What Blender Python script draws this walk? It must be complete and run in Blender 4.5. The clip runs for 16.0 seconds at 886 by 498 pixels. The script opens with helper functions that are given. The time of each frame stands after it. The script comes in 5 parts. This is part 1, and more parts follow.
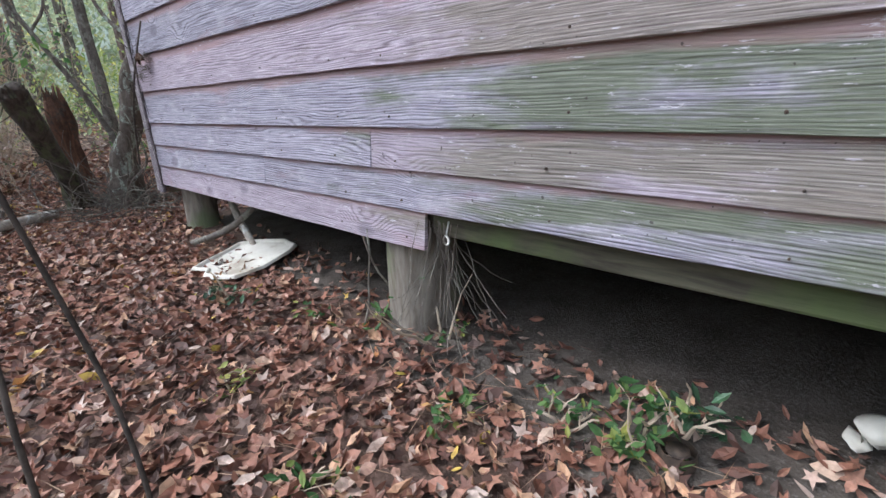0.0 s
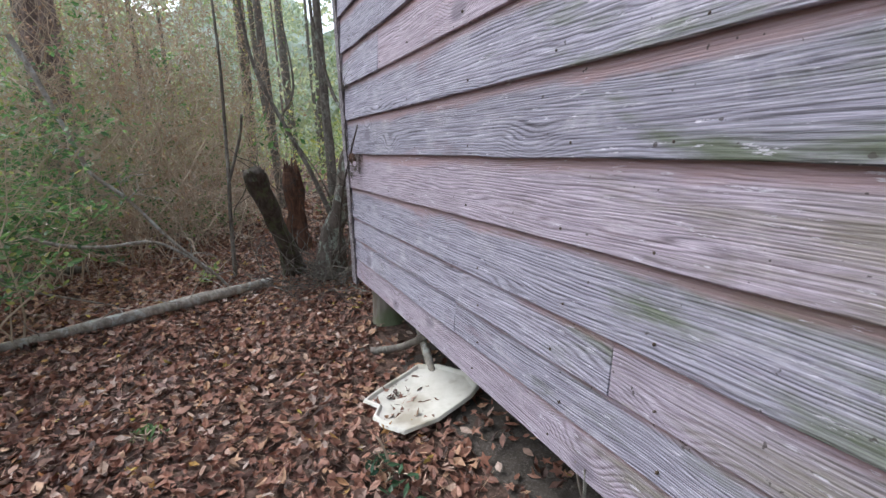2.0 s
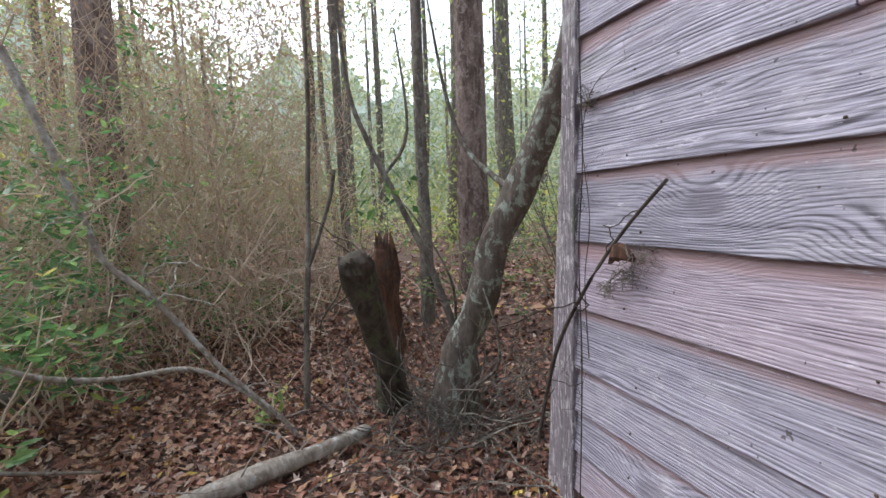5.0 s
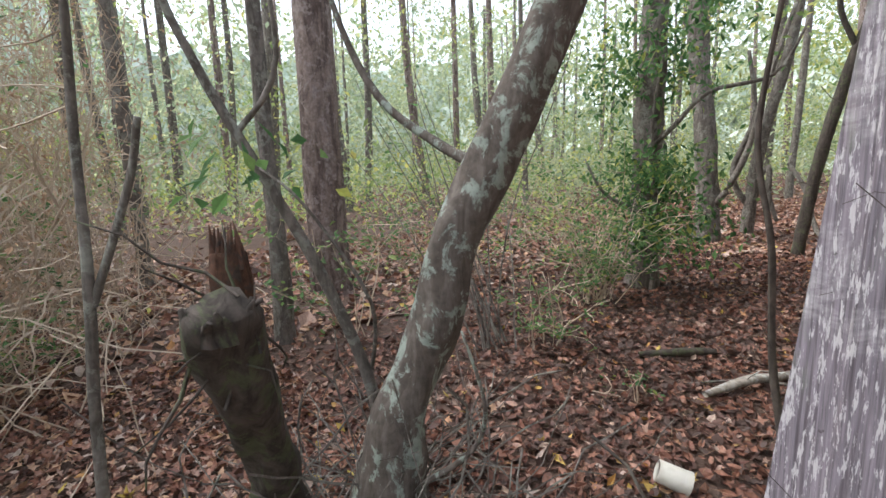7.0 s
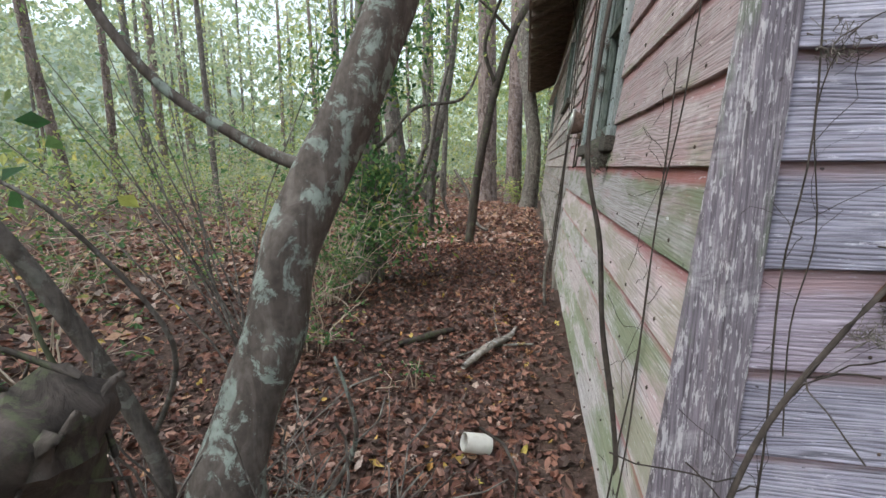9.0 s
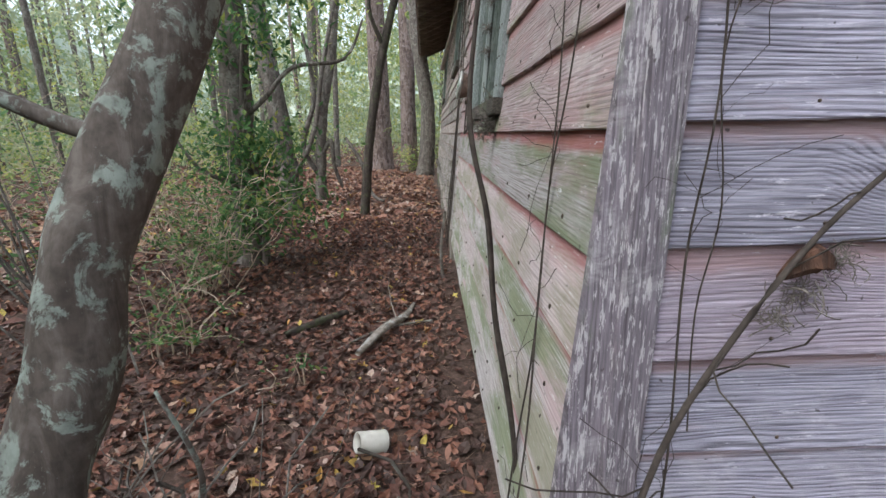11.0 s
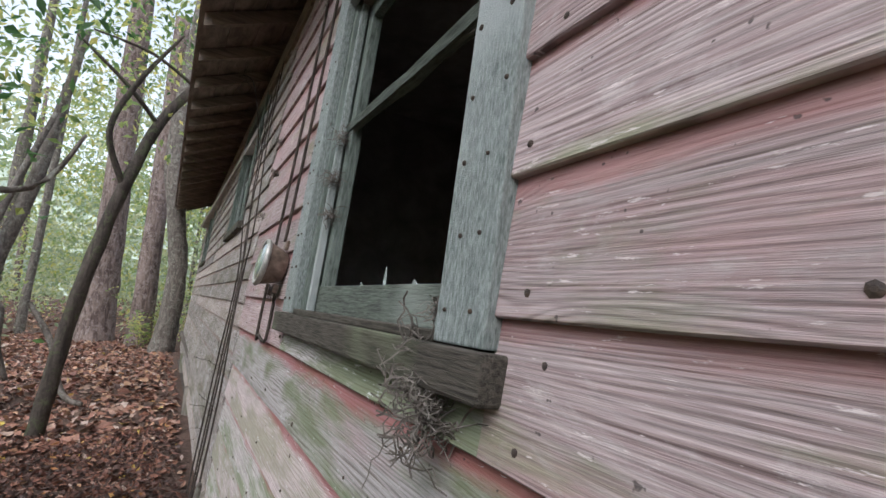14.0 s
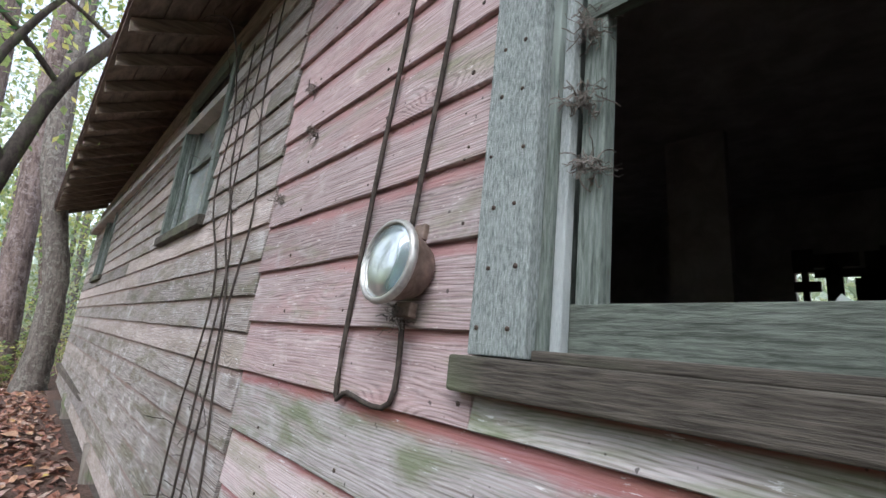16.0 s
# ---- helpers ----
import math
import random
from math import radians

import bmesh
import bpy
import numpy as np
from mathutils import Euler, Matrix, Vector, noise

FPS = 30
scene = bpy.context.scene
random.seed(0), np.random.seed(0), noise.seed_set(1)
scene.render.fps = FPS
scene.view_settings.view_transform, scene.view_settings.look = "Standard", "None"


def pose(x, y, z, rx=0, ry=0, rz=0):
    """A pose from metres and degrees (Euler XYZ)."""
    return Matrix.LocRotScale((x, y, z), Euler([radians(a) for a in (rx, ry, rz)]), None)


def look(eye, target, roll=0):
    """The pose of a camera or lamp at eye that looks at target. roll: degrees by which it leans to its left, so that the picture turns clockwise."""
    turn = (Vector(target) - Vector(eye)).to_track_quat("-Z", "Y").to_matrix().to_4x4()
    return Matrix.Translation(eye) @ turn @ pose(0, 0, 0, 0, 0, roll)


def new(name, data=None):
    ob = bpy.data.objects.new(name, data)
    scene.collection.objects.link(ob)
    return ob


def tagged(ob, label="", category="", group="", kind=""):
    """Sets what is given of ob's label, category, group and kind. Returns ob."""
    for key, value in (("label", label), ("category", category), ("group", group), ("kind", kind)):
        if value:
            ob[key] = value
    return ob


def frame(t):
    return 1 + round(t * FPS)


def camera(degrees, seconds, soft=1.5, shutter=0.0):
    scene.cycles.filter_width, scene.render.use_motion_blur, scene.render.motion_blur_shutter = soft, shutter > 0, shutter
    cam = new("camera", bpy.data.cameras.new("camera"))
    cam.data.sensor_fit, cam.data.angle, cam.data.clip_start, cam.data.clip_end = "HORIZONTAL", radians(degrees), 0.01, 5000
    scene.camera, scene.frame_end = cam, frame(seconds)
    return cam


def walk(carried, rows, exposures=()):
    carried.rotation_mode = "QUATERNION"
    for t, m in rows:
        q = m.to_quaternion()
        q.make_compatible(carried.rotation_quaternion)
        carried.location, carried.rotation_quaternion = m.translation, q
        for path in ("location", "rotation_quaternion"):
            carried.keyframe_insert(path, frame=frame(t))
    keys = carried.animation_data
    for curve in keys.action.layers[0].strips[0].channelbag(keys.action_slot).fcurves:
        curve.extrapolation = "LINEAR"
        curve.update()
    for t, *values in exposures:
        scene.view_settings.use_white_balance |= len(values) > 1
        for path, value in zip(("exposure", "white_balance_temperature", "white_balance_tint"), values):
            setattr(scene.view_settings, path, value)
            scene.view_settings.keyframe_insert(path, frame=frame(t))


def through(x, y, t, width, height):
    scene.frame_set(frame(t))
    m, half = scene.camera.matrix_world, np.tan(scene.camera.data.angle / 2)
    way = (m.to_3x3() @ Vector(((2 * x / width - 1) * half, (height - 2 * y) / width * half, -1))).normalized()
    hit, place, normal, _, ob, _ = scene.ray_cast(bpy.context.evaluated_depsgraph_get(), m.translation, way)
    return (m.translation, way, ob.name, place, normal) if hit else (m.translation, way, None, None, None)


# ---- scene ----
cam = camera(87.2, 16.0)
PATH = [
    (0, (3.916, -1.173, 0.914), (2.628, 0.211, 0.262), -3.2),
    (0.5, (3.782, -1.08, 0.992), (2.424, 0.242, 0.354), -3.6),
    (1, (3.667, -0.994, 1.14), (2.191, 0.224, 0.559), -4.1),
    (1.5, (3.501, -0.833, 1.227), (1.858, 0.187, 0.718), -3.9),
    (2, (3.28, -0.827, 1.275), (1.51, -0.008, 0.831), -2.3),
    (2.5, (2.938, -0.875, 1.371), (1.094, -0.191, 1.011), 0.1),
    (3, (2.647, -0.876, 1.388), (0.75, -0.31, 1.105), 0.7),
    (3.5, (2.324, -0.896, 1.401), (0.405, -0.391, 1.158), 0.1),
    (3.7, (2.194, -0.931, 1.382), (0.268, -0.449, 1.138), 0.2),
    (5.8, (0.753, -0.981, 1.349), (-1.06, -0.16, 1.152), -3.2),
    (6, (0.602, -0.994, 1.371), (-1.195, -0.145, 1.15), -3.1),
    (6.5, (0.354, -0.968, 1.402), (-1.348, 0.05, 1.141), -3.0),
    (7, (0.056, -0.898, 1.403), (-1.412, 0.422, 1.083), -2.2),
    (7.5, (-0.104, -0.856, 1.399), (-1.159, 0.818, 1.08), -0.9),
    (8, (-0.273, -0.912, 1.418), (-0.846, 0.98, 1.118), 1.5),
    (8.2, (-0.319, -0.966, 1.433), (-0.78, 0.958, 1.138), 1.9),
    (10.3, (-0.543, -1.124, 1.444), (-0.764, 0.808, 0.977), -2.2),
    (10.5, (-0.477, -1.087, 1.447), (-0.634, 0.851, 0.978), -2.4),
    (11, (-0.391, -0.823, 1.433), (-0.316, 1.116, 0.947), -0.8),
    (11.5, (-0.366, -0.486, 1.43), (-0.046, 1.41, 0.878), 0.1),
    (12, (-0.37, -0.258, 1.444), (0.081, 1.589, 0.825), -1.3),
    (12.2, (-0.378, -0.125, 1.432), (0.112, 1.715, 0.82), -1.9),
    (12.4, (-0.494, 0.033, 1.427), (0.085, 1.867, 0.88), -2.8),
    (12.5, (-0.536, 0.097, 1.44), (0.085, 1.927, 0.922), -1.3),
    (13, (-0.639, 0.324, 1.55), (0.115, 2.154, 1.262), 0.1),
    (13.5, (-0.544, 0.645, 1.6), (0.335, 2.442, 1.609), 2.3),
    (14, (-0.458, 0.879, 1.653), (0.549, 2.59, 1.896), 3.5),
    (14.5, (-0.517, 1.211, 1.713), (0.598, 2.797, 2.207), 3.3),
    (15, (-0.618, 1.45, 1.731), (0.561, 2.978, 2.255), 1.7),
    (15.5, (-0.676, 1.749, 1.668), (0.539, 3.283, 2.078), 0.6),
    (16, (-0.756, 2.214, 1.645), (0.563, 3.681, 1.977), 2.3),
]
walk(cam, [(t, look(eye, target, roll)) for t, eye, target, roll in PATH], exposures=[(0.0, 0.6, 5700, 10), (2.5, 0.38, 5950, 9), (6.0, 0.7, 6050, 11), (7.0, 0.78, 6050, 9), (8.0, 0.55, 5900, 6), (11.0, 0.4, 5850, 8), (13.5, 0.4, 5900, 11), (14.5, 0.4, 5800, 11), (15.5, 0.75, 5700, 13), (16.0, 0.7, 5700, 12)])

# ---- light ----
world = bpy.data.worlds.new("world")
scene.world = world
world.use_nodes = True
sky = world.node_tree.nodes.new("ShaderNodeTexSky")
sky.sky_type, sky.sun_disc, sky.sun_elevation, sky.sun_rotation = "NISHITA", False, radians(50), radians(233)
sky.dust_density, sky.ozone_density, sky.air_density = 3.0, 0.6, 1.0
overcast = world.node_tree.nodes.new("ShaderNodeHueSaturation")
overcast.inputs["Saturation"].default_value, overcast.inputs["Value"].default_value = 0.3, 1.9
world.node_tree.links.new(sky.outputs[0], overcast.inputs["Color"])
world.node_tree.links.new(overcast.outputs[0], world.node_tree.nodes["Background"].inputs[0])
world.node_tree.nodes["Background"].inputs[1].default_value = 0.15
sun = new("sun", bpy.data.lights.new("sun", "SUN"))
sun.data.energy, sun.data.angle, sun.data.color = 0.9, radians(30), (1.0, 0.95, 0.88)
sun.matrix_world = look((-8, -6, 12), (0, 0, 0))


# ---- materials ----
class Nodes:
    def __init__(self, name, rough=0.85):
        self.mat = bpy.data.materials.new(name)
        self.mat.use_nodes = True
        self.t = self.mat.node_tree
        self.bsdf = self.t.nodes["Principled BSDF"]
        self.bsdf.inputs["Roughness"].default_value = rough
        self.bsdf.inputs["Specular IOR Level"].default_value = 0.25

    def link(self, a, b):
        self.t.links.new(a, b)

    def coords(self, scale, spread=0.0):
        """Object coordinates, stretched; spread moves each object's pattern by its own random amount."""
        co = self.t.nodes.new("ShaderNodeTexCoord").outputs["Object"]
        if spread:
            info = self.t.nodes.new("ShaderNodeObjectInfo")
            mul = self.t.nodes.new("ShaderNodeMath")
            mul.operation = "MULTIPLY"
            mul.inputs[1].default_value = spread
            self.link(info.outputs["Random"], mul.inputs[0])
            add = self.t.nodes.new("ShaderNodeVectorMath")
            self.link(co, add.inputs[0])
            self.link(mul.outputs[0], add.inputs[1])
            co = add.outputs[0]
        mp = self.t.nodes.new("ShaderNodeMapping")
        mp.inputs["Scale"].default_value = scale
        self.link(co, mp.inputs["Vector"])
        return mp.outputs[0]

    def noise(self, co, scale, detail=5.0, rough=0.6, distort=0.0):
        n = self.t.nodes.new("ShaderNodeTexNoise")
        n.inputs["Scale"].default_value, n.inputs["Detail"].default_value = scale, detail
        n.inputs["Roughness"].default_value, n.inputs["Distortion"].default_value = rough, distort
        self.link(co, n.inputs["Vector"])
        return n.outputs["Fac"]

    def wave(self, co, scale, distort, dscale):
        n = self.t.nodes.new("ShaderNodeTexWave")
        n.bands_direction = "Z"
        n.inputs["Scale"].default_value, n.inputs["Distortion"].default_value = scale, distort
        n.inputs["Detail"].default_value, n.inputs["Detail Scale"].default_value = 3.0, dscale
        self.link(co, n.inputs["Vector"])
        return n.outputs["Fac"]

    def ramp(self, fac, *stops):
        r = self.t.nodes.new("ShaderNodeValToRGB")
        while len(r.color_ramp.elements) < len(stops):
            r.color_ramp.elements.new(0.5)
        for e, (p, c) in zip(r.color_ramp.elements, stops):
            e.position = p
            e.color = (c, c, c, 1) if isinstance(c, float) else (*c, 1)
        self.link(fac, r.inputs[0])
        return r.outputs[0]

    def mix(self, fac, a, b, mode="MIX"):
        m = self.t.nodes.new("ShaderNodeMix")
        m.data_type, m.blend_type = "RGBA", mode
        for sock, v in ((m.inputs[0], fac), (m.inputs[6], a), (m.inputs[7], b)):
            if isinstance(v, (int, float)):
                sock.default_value = v
            elif isinstance(v, tuple):
                sock.default_value = (*v, 1)
            else:
                self.link(v, sock)
        return m.outputs[2]

    def colour(self, c):
        if isinstance(c, tuple):
            self.bsdf.inputs["Base Color"].default_value = (*c, 1)
        else:
            self.link(c, self.bsdf.inputs["Base Color"])

    def bump(self, fac, strength, distance):
        b = self.t.nodes.new("ShaderNodeBump")
        b.inputs["Strength"].default_value, b.inputs["Distance"].default_value = strength, distance
        self.link(fac, b.inputs["Height"])
        old = self.bsdf.inputs["Normal"]
        if old.is_linked:
            self.link(old.links[0].from_socket, b.inputs["Normal"])
        self.link(b.outputs[0], old)


def random_value(n):
    return n.t.nodes.new("ShaderNodeObjectInfo").outputs["Random"]


def siding_material(name, wood, paint, algae, pale, algae_amount, paint_amount, top_paint, upright=False, green_end=False, flaking=0.62, grain=0.75):
    """Weathered lap siding: raised grain along the board, old paint left under the laps, algae patches, pale scuffs."""
    def lie(x, y, z):
        return (z, y, x) if upright else (x, y, z)
    n = Nodes(name, 0.8)
    def calc(op, a, b):
        m = n.t.nodes.new("ShaderNodeMath")
        m.operation = op
        for sock, v in zip(m.inputs, (a, b)):
            if isinstance(v, (int, float)):
                sock.default_value = v
            else:
                n.link(v, sock)
        return m.outputs[0]
    # growth rings cut along the board, bending round scattered knots
    contour = n.noise(n.coords(lie(0.8, 1, 5.5), 31.0), 1.0, 3.0, 0.5, 0.35)
    cells = n.t.nodes.new("ShaderNodeTexVoronoi")
    cells.inputs["Scale"].default_value = 1.0
    n.link(n.coords(lie(1.5, 1, 2.6), 31.0), cells.inputs["Vector"])
    knot = n.t.nodes.new("ShaderNodeMapRange")
    knot.interpolation_type = "SMOOTHSTEP"
    knot.inputs["From Min"].default_value, knot.inputs["From Max"].default_value = 0.05, 0.34
    knot.inputs["To Min"].default_value, knot.inputs["To Max"].default_value = 1.0, 0.0
    n.link(cells.outputs["Distance"], knot.inputs["Value"])
    place = n.t.nodes.new("ShaderNodeSeparateXYZ")
    n.link(n.coords((1, 1, 1), 3.0), place.inputs[0])
    along = calc("MULTIPLY", place.outputs["X" if upright else "Z"], 640.0)
    phase = calc("ADD", calc("ADD", along, calc("MULTIPLY", contour, 85.0)), calc("MULTIPLY", knot.outputs[0], 38.0))
    half = n.t.nodes.new("ShaderNodeMapRange")
    half.inputs["From Min"].default_value = -1.0
    n.link(calc("SINE", phase, 0.0), half.inputs["Value"])
    rings = half.outputs[0]
    fine = n.noise(n.coords(lie(3.0, 3, 150), 17.0), 1.0, 4, 0.7, 0.2)
    broad = n.noise(n.coords(lie(0.7, 1, 3.4), 53.0), 1.8, 7, 0.7, 0.4)
    blot = n.noise(n.coords((1, 1, 1.5), 11.0), 4.0, 8, 0.72, 0.5)
    base = n.mix(n.ramp(rings, (0.1, 0.0), (0.6, 1.0)), wood[2], wood[0])
    base = n.mix(n.ramp(fine, (0.36, 0.0), (0.62, 0.8)), base, wood[1])
    lo = 0.66 - paint_amount * 0.3
    base = n.mix(n.ramp(broad, (lo, 0.0), (lo + 0.12, 0.7)), base, paint)
    base = n.mix(n.ramp(blot, (0.54, 0.0), (0.66, 0.7)), base, pale)
    amt = 0.72 - algae_amount * 0.3
    moss = n.noise(n.coords(lie(0.7, 1, 3.0), 71.0), 2.3, 6, 0.65, 0.3)
    if green_end:
        sep = n.t.nodes.new("ShaderNodeSeparateXYZ")
        n.link(n.t.nodes.new("ShaderNodeTexCoord").outputs["Object"], sep.inputs[0])
        reach = n.t.nodes.new("ShaderNodeMapRange")
        reach.inputs["From Min"].default_value, reach.inputs["From Max"].default_value = -1.9, -3.3
        reach.inputs["To Max"].default_value = 0.3
        n.link(sep.outputs["X"], reach.inputs["Value"])
        add = n.t.nodes.new("ShaderNodeMath")
        n.link(moss, add.inputs[0])
        n.link(reach.outputs[0], add.inputs[1])
        moss = add.outputs[0]
    base = n.mix(n.ramp(moss, (amt, 0.0), (amt + 0.14, 0.75)), base, algae)
    base = n.mix(n.ramp(fine, (0.3, 0.55), (0.44, 0.0)), base, wood[2])
    base = n.mix(n.ramp(random_value(n), (0.62, 0.0), (0.9, 0.45)), base, paint)
    tone = n.ramp(random_value(n), (0.0, 0.68), (0.3, 1.0), (0.6, 0.85), (1.0, 1.1))
    base = n.mix(1.0, base, tone, "MULTIPLY")
    # paint kept fresh where the board above used to cover it
    gen = n.t.nodes.new("ShaderNodeSeparateXYZ")
    n.link(n.t.nodes.new("ShaderNodeTexCoord").outputs["Generated"], gen.inputs[0])
    edge = n.t.nodes.new("ShaderNodeMath")
    n.link(gen.outputs["X" if upright else "Z"], edge.inputs[0])
    wob = n.t.nodes.new("ShaderNodeMath")
    wob.operation = "MULTIPLY_ADD"
    wob.inputs[1].default_value, wob.inputs[2].default_value = 0.5, -0.25
    n.link(broad, wob.inputs[0])
    n.link(wob.outputs[0], edge.inputs[1])
    worn = n.noise(n.coords(lie(1.1, 1, 5.0), 23.0), 2.0, 4, 0.6)
    cut = n.mix(n.ramp(worn, (0.4, 0.1), (0.62, 1.0)), (1.0, 1.0, 1.0), n.ramp(rings, (0.0, 0.45), (0.22, 0.85), (0.5, 1.03), (1.0, 1.15)))
    base = n.mix(0.0 if upright else grain, base, cut, "MULTIPLY")
    fibre = n.noise(n.coords(lie(7.0, 6, 240), 29.0), 1.0, 5, 0.7, 0.3)
    base = n.mix(0.2 + 0.75 * grain, base, n.ramp(fibre, (0.34, 0.5), (0.5, 1.0), (0.64, 1.4)), "MULTIPLY")
    base = n.mix(n.ramp(knot.outputs[0], (0.9, 0.0), (1.0, 0.6)), base, wood[2])
    base = n.mix(n.ramp(edge.outputs[0], (0.70, 0.0), (0.80, 0.0 if upright else 0.7)), base, top_paint)
    flake = n.noise(n.coords((95, 60, 14) if upright else (11, 1, 70), 5.0), 1.0, 5, 0.75)
    base = n.mix(n.ramp(flake, (flaking, 0.0), (flaking + 0.04, 0.7)), base, tuple(min(0.75, c * 1.25) for c in pale))
    pits = n.noise(n.coords((1, 1, 1), 3.0), 45.0, 2, 0.5)
    base = n.mix(n.ramp(pits, (0.72, 0.0), (0.75, 0.8)), base, (0.06, 0.05, 0.045))
    n.colour(base)
    n.bump(rings, 0.1 if upright else 0.35 * grain, 0.0025)
    n.bump(fine, 0.35 + 0.6 * grain, 0.004)
    n.bump(fibre, 0.6 * grain, 0.002)
    n.bump(flake, 0.35, 0.002)
    return n.mat


gable_siding = siding_material("weathered_grey_siding", ((0.33, 0.31, 0.385), (0.49, 0.465, 0.545), (0.135, 0.12, 0.145)), (0.36, 0.25, 0.275), (0.12, 0.15, 0.065), (0.52, 0.49, 0.545), 0.2, 0.30, (0.36, 0.235, 0.235), green_end=True)
pink_siding = siding_material("faded_pink_siding", ((0.42, 0.315, 0.305), (0.54, 0.45, 0.435), (0.20, 0.14, 0.13)), (0.48, 0.315, 0.305), (0.27, 0.28, 0.17), (0.60, 0.53, 0.51), 0.6, 0.5, (0.37, 0.18, 0.17), grain=0.36)
low_pink_siding = siding_material("pale_algae_siding", ((0.51, 0.445, 0.425), (0.67, 0.63, 0.615), (0.26, 0.225, 0.19)), (0.55, 0.39, 0.39), (0.20, 0.25, 0.11), (0.68, 0.63, 0.62), 0.92, 0.4, (0.33, 0.09, 0.09), grain=0.16)
grey_siding = siding_material("bleached_grey_siding", ((0.31, 0.265, 0.235), (0.47, 0.43, 0.40), (0.14, 0.115, 0.095)), (0.47, 0.38, 0.34), (0.17, 0.16, 0.10), (0.62, 0.60, 0.59), 0.8, 0.3, (0.24, 0.16, 0.13))


def plain(name, a, b, rough=0.85, scale=12.0, stretch=(1, 1, 1), bump=0.3, dist=0.006, spread=9.0, c=None, metal=0.0):
    n = Nodes(name, rough)
    f1 = n.noise(n.coords(stretch, spread), scale, 6, 0.65, 0.4)
    col = n.mix(n.ramp(f1, (0.35, 0.0), (0.65, 1.0)), a, b)
    if c:
        f2 = n.noise(n.coords((1, 1, 1), spread), scale * 0.35, 4, 0.6)
        col = n.mix(n.ramp(f2, (0.52, 0.0), (0.64, 0.85)), col, c)
    n.colour(col)
    n.bump(f1, bump, dist)
    n.bsdf.inputs["Metallic"].default_value = metal
    return n.mat


def bark_material(name, a, b, patch, furrow=1.0, scale=18.0):
    n = Nodes(name, 0.92)
    co = n.coords((1, 1, 0.22), 13.0)
    f1 = n.noise(co, scale, 6, 0.65, 0.8)
    f2 = n.noise(n.coords((1, 1, 0.8), 7.0), 10.0, 8, 0.72, 0.5)
    f3 = n.noise(n.coords((1, 1, 1), 7.0), 30.0, 4, 0.6)
    col = n.mix(n.ramp(f1, (0.38, 0.0), (0.62, 1.0)), a, b)
    col = n.mix(n.ramp(f2, (0.525, 0.0), (0.575, 0.85)), col, patch)
    col = n.mix(n.ramp(f3, (0.3, 0.45), (0.6, 0.0)), col, (0.03, 0.025, 0.02))
    n.colour(col)
    n.bump(f1, 0.8 * furrow, 0.02 * furrow)
    n.bump(f3, 0.4, 0.004)
    return n.mat


bark_lichen = bark_material("grey_bark_with_lichen", (0.085, 0.068, 0.056), (0.155, 0.13, 0.11), (0.30, 0.34, 0.29), 0.5)
bark_pine = bark_material("furrowed_pine_bark", (0.10, 0.07, 0.06), (0.30, 0.23, 0.20), (0.34, 0.28, 0.26), 1.6, 9.0)
bark_grey = bark_material("grey_brown_bark", (0.10, 0.085, 0.07), (0.22, 0.19, 0.165), (0.27, 0.26, 0.22), 0.9, 14.0)
bark_dark = bark_material("dark_mossy_bark", (0.05, 0.04, 0.033), (0.11, 0.09, 0.075), (0.10, 0.11, 0.06), 0.8)
bark_pale = bark_material("pale_dead_branch", (0.25, 0.21, 0.17), (0.42, 0.38, 0.33), (0.5, 0.5, 0.47), 0.4)
rotten_red = bark_material("rotten_red_wood", (0.07, 0.038, 0.025), (0.17, 0.085, 0.055), (0.08, 0.06, 0.05), 1.3)
twig_brown = plain("dry_brown_twigs", (0.36, 0.28, 0.20), (0.60, 0.49, 0.38), 0.9, 3.0)
twig_dark = plain("dark_vine_stem", (0.035, 0.028, 0.023), (0.085, 0.068, 0.056), 0.9, 25.0)
post_wood = siding_material("peeling_purple_trim", ((0.19, 0.165, 0.185), (0.25, 0.215, 0.24), (0.12, 0.10, 0.11)), (0.29, 0.235, 0.25), (0.15, 0.20, 0.105), (0.48, 0.45, 0.45), 0.62, 0.3, (0.3, 0.25, 0.27), upright=True, flaking=0.54)
trim_green = plain("flaking_green_white_trim", (0.14, 0.165, 0.15), (0.37, 0.40, 0.38), 0.75, 3.0, (70, 70, 16), 0.9, 0.006, 4.0, (0.42, 0.45, 0.43))
trim_dark = plain("dark_green_sash", (0.07, 0.085, 0.07), (0.20, 0.23, 0.20), 0.75, 3.0, (45, 30, 4.5), 0.7, 0.006, 4.0, (0.27, 0.31, 0.28))
sill_wood = plain("mossy_bare_sill", (0.032, 0.027, 0.021), (0.11, 0.097, 0.078), 0.85, 3.0, (3.5, 40, 60), 0.8, 0.005, 4.0, (0.15, 0.17, 0.10))
rail_wood = plain("mossy_green_rail", (0.055, 0.063, 0.05), (0.155, 0.175, 0.145), 0.8, 3.0, (4.5, 40, 50), 0.8, 0.006, 4.0, (0.30, 0.33, 0.29))
old_wood = plain("old_brown_boards", (0.14, 0.11, 0.085), (0.30, 0.24, 0.19), 0.85, 4.0, (1, 1, 8), 0.4, 0.004)
dark_wood = plain("dark_interior_boards", (0.08, 0.068, 0.056), (0.17, 0.145, 0.12), 0.9, 6.0)
beam_wood = plain("damp_mossy_beam", (0.045, 0.04, 0.03), (0.10, 0.095, 0.065), 0.9, 6.0, (0.6, 6, 6), 0.5, 0.006, 9.0, (0.08, 0.11, 0.04))
